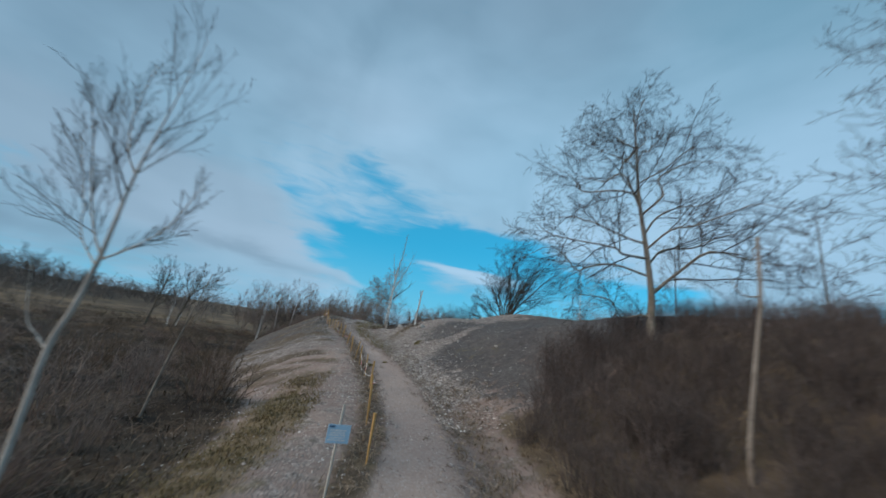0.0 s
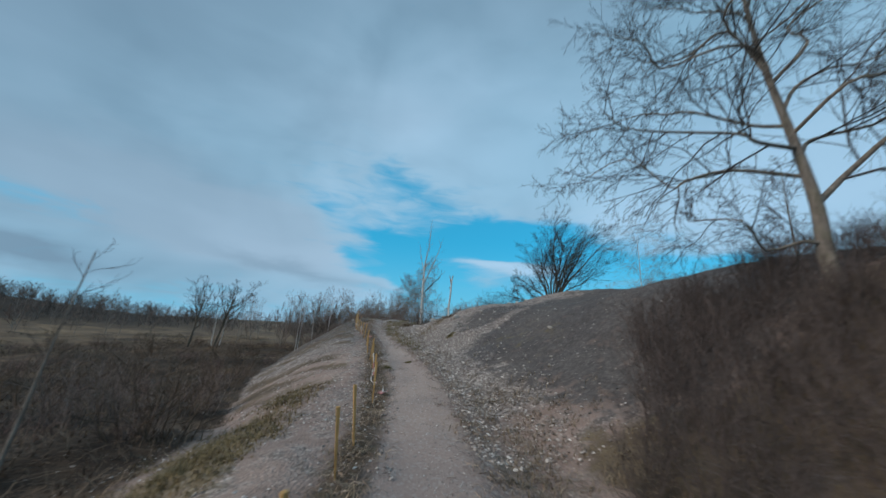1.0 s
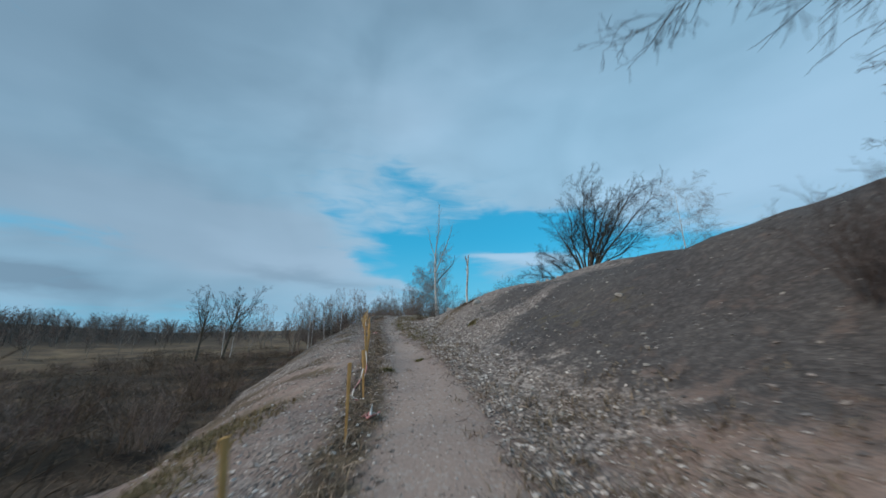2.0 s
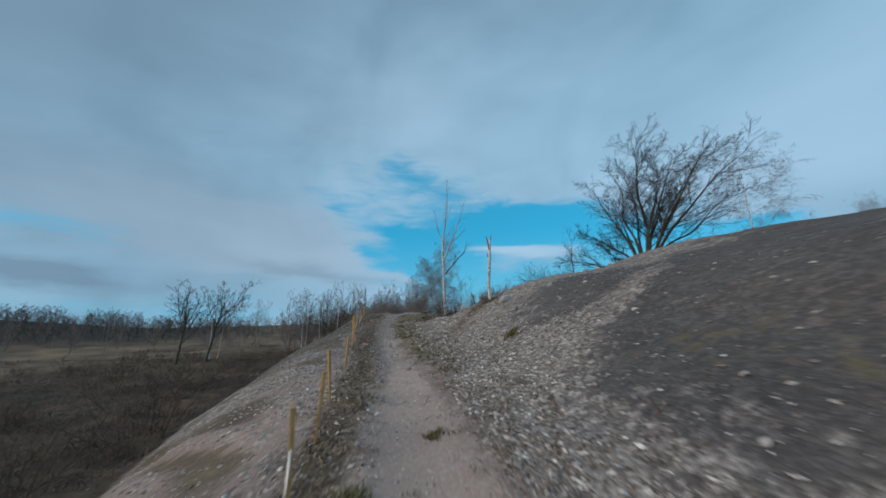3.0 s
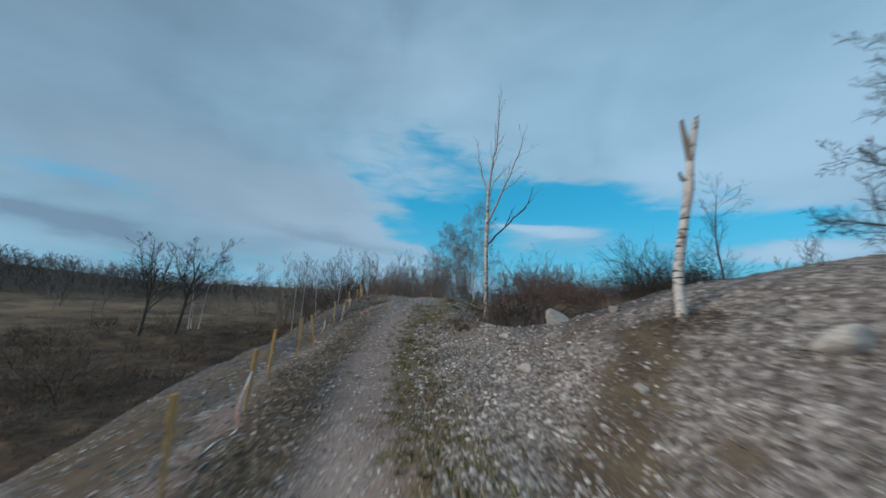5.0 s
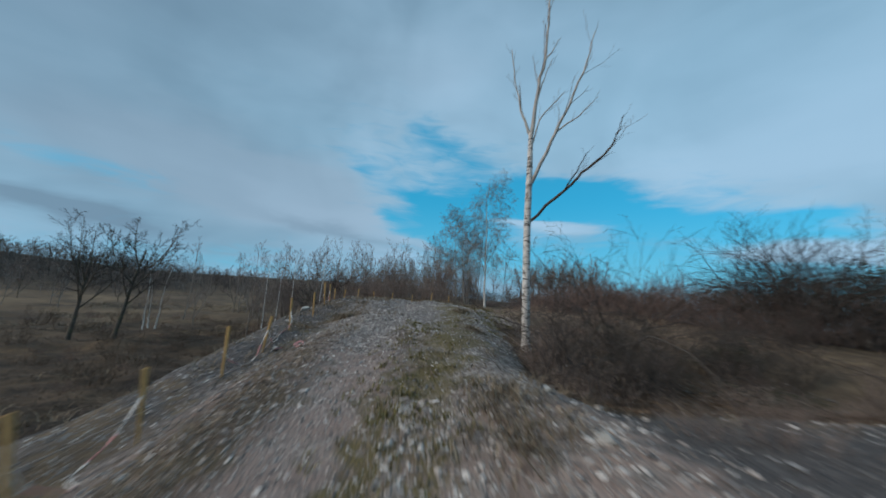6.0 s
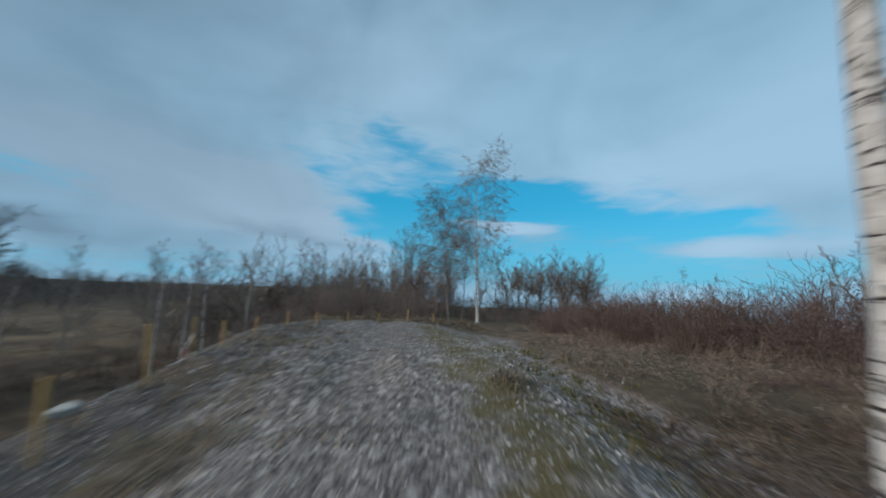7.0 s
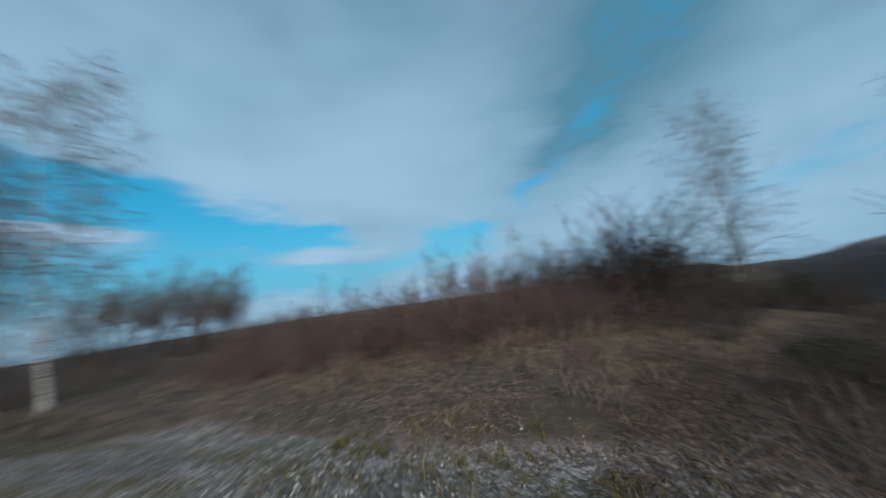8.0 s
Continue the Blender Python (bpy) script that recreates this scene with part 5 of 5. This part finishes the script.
# a cord along the outer edge of the slope
e = plant("cord", "weathered pale cord slung along the edge of the slope", "cord", (0, 0, 0))
cpts = []
for y, off in ((28.4, -2.6), (29.6, -2.5), (31.0, -2.3), (32.3, -2.25), (33.6, -2.5), (34.9, -2.8)):
    x = float(path_x(y)) + off
    cpts.append((x, y, gz(x, y) + (0.12 if y < 31.5 else 0.05)))
t = Tubes()
t.add(smooth_line(cpts, 6), 0.008, 0.008, 5)
part("strand", t.mesh("strand"), M_CORD, e)

# notice on a thin post
sx, sy = -1.33, 4.55
e = plant("notice_sign", "small pale blue notice on a thin leaning post", "sign", (sx, sy, gz(sx, sy) - 0.1))
base = np.array([sx, sy, gz(sx, sy) - 0.1])
topp = np.array([-1.22, 4.12, 3.17]) - base
t = Tubes()
t.add([(0, 0, 0), topp * 0.5, topp], 0.017, 0.017, 8)
part("post", t.mesh("post"), M_POST, e)
mid = np.array([-1.19, 3.99, 2.875]) - base
rot = Euler((radians(-10), radians(3), radians(28)))
bm = box_bm(0.275, 0.006, 0.20, 0.002)
plate = part("plate", bm, M_SIGN, e, "pale blue notice plate", Matrix.LocRotScale(mid, rot, None))
head = part("print_bar", box_bm(0.07, 0.004, 0.022), M_INK, plate, "dark printed heading", pose(-0.09, -0.0055, 0.075))
for k in range(5):
    part("print_bar", box_bm(0.20 - 0.03 * (k % 2), 0.004, 0.008), M_TAPE_W, plate, "", pose(-0.01, -0.0055, 0.035 - 0.025 * k))


def rock_mesh(name, seed, sub=3):
    """A blocky boulder: a ball cut by several planes, then roughened."""
    rg = np.random.default_rng(seed)
    bm = bmesh.new()
    bmesh.ops.create_icosphere(bm, subdivisions=sub, radius=1.0)
    planes = [(unit(rg.normal(0, 1, 3)), rg.uniform(0.42, 0.78)) for _ in range(11)]
    for v in bm.verts:
        p = np.array(v.co)
        for nrm, dist in planes:
            over = p @ nrm - dist
            if over > 0:
                p = p - nrm * over * 0.92
        q = Vector(p)
        p = p * (1 + 0.13 * noise.noise(q * 2.3 + Vector((seed, 0, 0))) + 0.06 * noise.noise(q * 6))
        v.co = p
    me = bpy.data.meshes.new(name)
    bm.to_mesh(me)
    bm.free()
    return me


ROCKS = [rock_mesh("rock", 600 + i) for i in range(5)]
for me in ROCKS:
    me.materials.append(M_ROCK)
for i, (x, y, s) in enumerate(((-3.32, 29.3, 0.17), (-1.45, 24.7, 0.25), (-4.2, 26.4, 0.17), (-1.14, 23.0, 0.14), (-0.99, 22.3, 0.11), (0.13, 23.85, 0.1), (-3.5, 28.75, 0.33), (-4.62, 28.5, 0.14), (-5.62, 31.5, 0.07), (-4.95, 31.75, 0.08),
                              (2.0, 26.4, 0.14), (2.6, 26.7, 0.12), (3.3, 27.1, 0.16), (4.2, 27.6, 0.16), (1.3, 25.8, 0.1), (1.7, 23.6, 0.08), (-2.6, 27.6, 0.14), (0.9, 22.0, 0.07), (-13.2, 37.0, 0.16), (-12.4, 35.2, 0.13),
                              (-0.5, 20.5, 0.1), (1.0, 18.8, 0.09), (-5.2, 30.3, 0.08), (-3.0, 25.0, 0.1), (-2.2, 21.6, 0.09), (2.6, 15.6, 0.1))):
    ob = part("rock", ROCKS[i % 5], None, None, "", Matrix.LocRotScale((x, y, gz(x, y) + s * 0.25), Euler((rng.normal(0, 0.3), rng.normal(0, 0.3), rng.uniform(0, 6))), (s * rng.uniform(0.9, 1.3), s * rng.uniform(0.8, 1.1), s * rng.uniform(0.6, 0.85))))
    tagged(ob, "pale buff limestone boulder half sunk in the bank", "rock", "boulders on the bank")

# ---- grass and stones strewn on the ground ----


def tufts(name, label, mat, places, blades, height, spread, rng, width=0.006, lie=1.0):
    """Grass tufts as bent, tapered blades."""
    P = np.repeat(np.asarray(places, float), blades, axis=0)
    n = len(P)
    b = rng.uniform(0, 2 * np.pi, n)
    s = P[:, 2]
    out = np.abs(rng.normal(0.35, 0.3, n)) * s * lie
    h = height * s * rng.uniform(0.5, 1.2, n)
    foot = np.stack([P[:, 0] + rng.normal(0, spread, n) * s, P[:, 1] + rng.normal(0, spread, n) * s, np.zeros(n)], 1)
    foot[:, 2] = ground(foot[:, 0], foot[:, 1]) - 0.02
    dirv = np.stack([np.sin(b), np.cos(b), np.zeros(n)], 1)
    side = np.stack([np.cos(b), -np.sin(b), np.zeros(n)], 1) * (width * (0.6 + s))[:, None]
    mid = foot + dirv * (out * height * 0.5)[:, None] + np.stack([0 * h, 0 * h, h * 0.65], 1)
    tip = foot + dirv * (out * height * 1.5)[:, None] + np.stack([0 * h, 0 * h, h * rng.uniform(0.6, 1.0, n)], 1)
    v = np.stack([foot - side, foot + side, mid + side * 0.7, mid - side * 0.7, tip + side * 0.12, tip - side * 0.12], 1).reshape(-1, 3)
    k = (np.arange(n) * 6)[:, None]
    f = np.concatenate([k + np.array([0, 1, 2, 3]), k + np.array([3, 2, 4, 5])])
    ob = part(name, mesh_of(name, v, f), mat)
    tagged(ob, label, "grass", kind="stuff")


def spread_points(rng, n, ylo, yhi, pick):
    """n points beside the path; pick gives offsets for rows of y."""
    y = rng.uniform(ylo, yhi, n)
    dd = pick(n)
    return path_x(y) + dd, y


rng = np.random.default_rng(700)
x, y = spread_points(rng, 420, 4, 30, lambda n: np.where(rng.uniform(0, 1, n) < 0.5, rng.normal(-1.1, 0.22, n), rng.normal(1.5, 0.5, n)))
pl = [np.stack([x, y, rng.uniform(0.5, 1.0, len(x))], 1)]
x, y = spread_points(rng, 420, 31, 44, lambda n: np.where(rng.uniform(0, 1, n) < 0.35, rng.normal(4.6, 1.5, n), rng.normal(-2.2, 1.0, n)))
pl.append(np.stack([x, y, rng.uniform(0.5, 1.1, len(x))], 1))
x, y = spread_points(rng, 260, 4, 13, lambda n: rng.normal(2.2, 0.7, n))
pl.append(np.stack([x, y, rng.uniform(0.5, 1.0, len(x))], 1))
x, y = spread_points(rng, 420, 48.3, 54, lambda n: rng.uniform(-5, 5, n))
pl.append(np.stack([x, y, rng.uniform(0.8, 1.6, len(x))], 1))
for cx0, cy0, s in ((-5.9, 30.3, 1.3), (-6.16, 31.2, 1.3), (-11.4, 36.6, 1.0), (-11.2, 36.1, 1.0), (-7.2, 35.6, 0.9), (-8.0, 38.6, 0.9)):
    pl.append(np.stack([cx0 + rng.normal(0, 0.16 * s, 18), cy0 + rng.normal(0, 0.16 * s, 18), np.full(18, s)], 1))
tufts("dead_grass", "tufts of straw-coloured dead grass", M_GRASS, np.concatenate(pl), 14, 0.15, 0.11, rng, 0.005, 2.6)
# dead bracken and grass beaten flat between crest and hedge
def matted(name, label, mat, x, y, length, rng, width, lift):
    """Long thin strands that lie over one another."""
    n = len(x)
    b = rng.uniform(0, 2 * np.pi, n) + rng.normal(0, 0.4, n)
    ln = length * rng.uniform(0.4, 1.2, n)
    k = np.linspace(-0.5, 0.5, 4)
    bow = rng.normal(0, 0.18, n)
    X = x[:, None] + np.sin(b)[:, None] * ln[:, None] * k + np.cos(b)[:, None] * (bow * ln)[:, None] * (k * k)[None] * 4
    Y = y[:, None] + np.cos(b)[:, None] * ln[:, None] * k - np.sin(b)[:, None] * (bow * ln)[:, None] * (k * k)[None] * 4
    hump = np.abs(rng.normal(0, lift, n))
    Z = ground(X, Y) + 0.004 + hump[:, None] * (1 - (2 * k[None]) ** 2) + np.abs(rng.normal(0, lift * 0.5, (n, 4)))
    c = np.stack([X, Y, Z], -1)
    roll = rng.normal(0, 0.9, n)
    s = np.stack([np.cos(b) * np.cos(roll), -np.sin(b) * np.cos(roll), np.sin(roll)], 1) * (width * rng.uniform(0.5, 1.4, n))[:, None]
    w = np.array([0.6, 1.0, 0.8, 0.15])[None, :, None]
    v = np.stack([c - s[:, None] * w, c + s[:, None] * w], 2).reshape(-1, 3)
    base = (np.arange(n) * 8)[:, None]
    f = np.concatenate([base + np.array([0, 1, 3, 2]) + 2 * j for j in range(3)])
    ob = part(name, mesh_of(name, v, f), mat)
    tagged(ob, label, "bracken", kind="stuff")


x, y = spread_points(rng, 52000, 36.8, 52, lambda n: 3.6 + 7.5 * rng.uniform(0, 1, n) ** 1.15)
rim = np.interp(y, EDGE_Y, EDGE_D)
keep = (vnoise(x, y, 1.1, 31) + 0.55 * sstep(x - path_x(y) - rim, 0.0, 2.0) > rng.uniform(-0.75, 0.75, len(x)) + 0.5 * (1 - sstep(y, 38, 41))) & (x - path_x(y) > rim - 0.3 + 0.4 * vnoise(x, y, 0.8, 33))
matted("flattened_bracken", "brown dead bracken and grass lying flat below the hedge", M_BRACKEN, x[keep], y[keep], 0.2, rng, 0.003, 0.04)
x, y = spread_points(rng, 7800, 5, 34, lambda n: np.where(rng.uniform(0, 1, n) < 0.62, rng.normal(-1.1, 0.25, n), rng.normal(0.9, 0.28, n)))
matted("dead_weeds", "dry brown weeds and litter along the edges of the footpath", M_BRACKEN, x, y, 0.2, rng, 0.004, 0.03)
x, y = spread_points(rng, 7500, 32.5, 39.0, lambda n: rng.uniform(3.4, 8.5, n))
matted("dead_weeds", "dark withered weeds on the end of the bank", M_HEATH, x, y, 0.32, rng, 0.006, 0.05)
x, y = -2.1 + rng.normal(0, 0.3, 300), 26.0 + rng.normal(0, 0.3, 300)
matted("dead_weeds", "dark withered weeds at the foot of a broken trunk", M_HEATH, x, y, 0.25, rng, 0.005, 0.06)
# yellow-green grass: strip beside the upper path, foot of the lower slope, single tufts
pl = []
x, y = spread_points(rng, 560, 19, 36, lambda n: rng.normal(0.95, 0.4, n))
pl.append(np.stack([x, y, rng.uniform(0.3, 0.7, len(x))], 1))
for cx0, cy0, s in ((-2.48, 16.0, 0.5), (-1.34, 20.5, 0.9), (-2.9, 14.6, 0.6)):
    pl.append(np.stack([cx0 + rng.normal(0, 0.1 * s, 16), cy0 + rng.normal(0, 0.1 * s, 16), np.full(16, s)], 1))
x, y = spread_points(rng, 260, 36, 42, lambda n: rng.normal(3.6, 0.5, n))
pl.append(np.stack([x, y, rng.uniform(0.3, 0.7, len(x))], 1))
tufts("green_grass", "short yellow-green winter grass", M_GREEN, np.concatenate(pl), 12, 0.17, 0.06, rng)
x, y = spread_points(rng, 900, 3, 13, lambda n: -2.5 - 0.9 * sstep(rng.uniform(0, 1, n), 0, 1) - np.abs(rng.normal(0, 0.5, n)))
pl = (np.stack([x, y, rng.uniform(0.5, 1.1, len(x))], 1))
tufts("straw_grass", "straw-coloured grass at the foot of the slope", M_STRAW, pl, 12, 0.12, 0.1, rng, 0.005, 2.0)
# matted undergrowth of the hollow
pts = []
while len(pts) < 9000:
    xx = -4 - 46 * rng.uniform(0, 1) ** 1.7
    yy = rng.uniform(-2, 62)
    pts.append((xx, yy, rng.uniform(0.7, 1.7)))
pts = np.array(pts)
lowm = ground_parts(pts[:, 0], pts[:, 1])[2]
tufts("undergrowth", "matted dead grass and undergrowth of the hollow", M_HEATH, pts[lowm > 0.7], 16, 0.15, 0.3, rng, 0.005, 4.0)

pts = np.stack([rng.uniform(-70, -16, 3600), rng.uniform(24, 85, 3600), rng.uniform(0.8, 1.9, 3600)], 1)
lowm = ground_parts(pts[:, 0], pts[:, 1])[2] * sstep(vnoise(pts[:, 0], pts[:, 1], 7.0, 51), -0.2, 0.4)
tufts("field_grass", "pale dead grass across the far side of the hollow", M_GRASS, pts[lowm > 0.5], 16, 0.22, 0.3, rng, 0.008, 2.0)

# stones
OCT = np.array([(1, 0, 0), (0, 1, 0), (-1, 0, 0), (0, -1, 0), (0, 0, 1), (0, 0, -1), (0.72, 0.72, 0.35), (-0.7, 0.68, -0.3), (0.66, -0.7, 0.3), (-0.68, -0.68, 0.36)], float)
OCT_F = np.array([(0, 6, 4), (6, 1, 4), (1, 7, 4), (7, 2, 4), (2, 9, 4), (9, 3, 4), (3, 8, 4), (8, 0, 4), (6, 0, 5), (1, 6, 5), (7, 1, 5), (2, 7, 5), (9, 2, 5), (3, 9, 5), (8, 3, 5), (0, 8, 5)])


def strew(name, label, x, y, size, rng, mat, thin=0.9):
    dd = x - path_x(y)
    dark = sstep(dd, np.interp(y, [9, 12, 15.4, 16.6, 17.6, 19, 19.8, 22, 24.5], [3.0, 2.6, 2.1, 2.2, 3.0, 4.5, 5.8, 8.6, 11.5]) - 1.0, np.interp(y, [9, 12, 15.4, 16.6, 17.6, 19, 19.8, 22, 24.5], [3.0, 2.6, 2.1, 2.2, 3.0, 4.5, 5.8, 8.6, 11.5]) + 0.4) * (1 - sstep(y, 24.5, 27))
    dark = np.maximum(dark, 0.8 * sstep(dd - np.interp(y, GREY_Y, GREY_D), -0.5, 0.8) * sstep(y, 20.3, 21.3) * (1 - sstep(y, 25.5, 27)))
    dark = np.maximum(dark, sstep(dd, 2.7, 4.0) * sstep(y, 28, 29.5))
    ok = rng.uniform(0, 1, len(x)) > thin * dark
    x, y, size = x[ok], y[ok], size[ok]
    n = len(x)
    v = OCT[None] * rng.uniform(0.72, 1.25, (n, len(OCT), 1))
    v = v * (size[:, None, None] * np.stack([rng.uniform(0.8, 1.4, n), rng.uniform(0.6, 1.0, n), rng.uniform(0.4, 0.75, n)], 1)[:, None])
    a = rng.uniform(0, 6.28, n)
    ca, sa2 = np.cos(a)[:, None], np.sin(a)[:, None]
    X, Y = v[..., 0] * ca - v[..., 1] * sa2, v[..., 0] * sa2 + v[..., 1] * ca
    Z = v[..., 2] + rng.normal(0, 0.25, (n, 1)) * X
    v = np.stack([X + x[:, None], Y + y[:, None], Z + (ground(x, y) + size * 0.12)[:, None]], -1).reshape(-1, 3)
    f = (OCT_F[None] + (np.arange(n) * len(OCT))[:, None, None]).reshape(-1, 3)
    ob = part(name, mesh_of(name, v, f, False), mat)
    tagged(ob, label, "stones", kind="stuff")


def sizes(rng, n, lo, hi):
    return lo * (hi / lo) ** (rng.uniform(0, 1, n) ** 2.2)


rng = np.random.default_rng(800)
# the strewn pale stones at the foot of the bank, and sparser ones above
x, y = spread_points(rng, 26000, 9, 31, lambda n: 0.75 + np.abs(rng.normal(0, 1.0, n)) * 1.6)
strew("bank_stones", "loose pale grey stones strewn over the bank", x, y, sizes(rng, len(x), 0.011, 0.047), rng, M_STONE)
x, y = spread_points(rng, 30000, 10, 32, lambda n: 2.2 + 7.3 * rng.uniform(0, 1, n) ** 1.3)
ok = vnoise(x, y, 0.8, 41) + 0.6 * vnoise(x, y, 2.0, 42) > rng.uniform(-0.9, 0.9, len(x))
x, y = x[ok], y[ok]
strew("upper_stones", "scattered grey stones on the upper bank", x, y, sizes(rng, len(x), 0.009, 0.036), rng, M_GREYSTONE, 0.78)
x, y = spread_points(rng, 2600, 8, 34, lambda n: rng.uniform(-1.6, -0.5, n))
strew("verge_stones", "loose stones in the dark soil between stakes and footpath", x, y, sizes(rng, len(x), 0.009, 0.04), rng, M_STONE)
x, y = spread_points(rng, 17000, 5, 20, lambda n: -1.2 - np.abs(rng.normal(0, 1.0, n)) * 2.1)
ok = vnoise(np.asarray(x) * 0.3, y, 0.7, 43) > rng.uniform(-0.8, 0.8, len(x))
strew("slope_stones", "small stones on the earthy slope below the stakes", x[ok], y[ok], sizes(rng, ok.sum(), 0.008, 0.034), rng, M_STONE)
x, y = spread_points(rng, 14000, 19, 44, lambda n: -1.3 - np.abs(rng.normal(0, 1.0, n)) * 3.0)
strew("slope_stones", "grey crushed stones on the slope below the crest", x, y, sizes(rng, len(x), 0.008, 0.034), rng, M_GREYSTONE)
x, y = spread_points(rng, 14000, 20, 37, lambda n: rng.normal(-0.2, 1.3, n))
strew("upper_path_stones", "loose pale stones over the upper footpath", x, y, sizes(rng, len(x), 0.008, 0.03), rng, M_STONE)
x, y = spread_points(rng, 15000, 29, 49, lambda n: rng.normal(-0.5, 2.5, n))
strew("crest_stones", "crushed grey stones over the open crest", x, y, sizes(rng, len(x), 0.009, 0.03), rng, M_GREYSTONE)
pebbles = spread_points(rng, 4200, 35.5, 43, lambda n: rng.normal(3.3, 0.9, n))
strew("crest_pebbles", "small white pebbles in the moss at the edge of the bracken", *pebbles, sizes(rng, len(pebbles[0]), 0.007, 0.024), rng, M_PEBBLE)
x, y = spread_points(rng, 9000, 3, 34, lambda n: rng.normal(0.0, 0.6, n))
strew("path_stones", "grit and pebbles along the footpath", x, y, sizes(rng, len(x), 0.006, 0.02), rng, M_STONE)

# the larger loose stones, each by itself
SMALL = [rock_mesh("stone", 900 + i, 1) for i in range(6)]
for me in SMALL:
    me.materials.append(M_ROCK)
rng = np.random.default_rng(820)
x, y = spread_points(rng, 1900, 27.5, 36, lambda n: rng.uniform(2.8, 9.0, n))
strew("hollow_stones", "pale stones strewn over the dark hollow past the bank", x, y, sizes(rng, len(x), 0.012, 0.055), rng, M_GREYSTONE, 0.0)
rng = np.random.default_rng(950)
for i in range(280):
    if i < 190:
        y = rng.uniform(11, 30)
        x = float(path_x(y)) + 0.9 + abs(rng.normal(0, 1.0)) * 2.2
    else:
        y = rng.uniform(28, 41)
        x = float(path_x(y)) + min(rng.normal(0.2, 1.5), 2.6)
    s = (0.03 if y < 27 else 0.02) * (2.2 ** (rng.uniform(0, 1) ** 1.5))
    ob = part("stone", SMALL[i % 6], None, ground_ob, "", Matrix.LocRotScale((x, y, gz(x, y) + s * 0.2), Euler((rng.normal(0, 0.3), rng.normal(0, 0.3), rng.uniform(0, 6))), (s * rng.uniform(0.9, 1.4), s * rng.uniform(0.8, 1.1), s * rng.uniform(0.55, 0.85))))
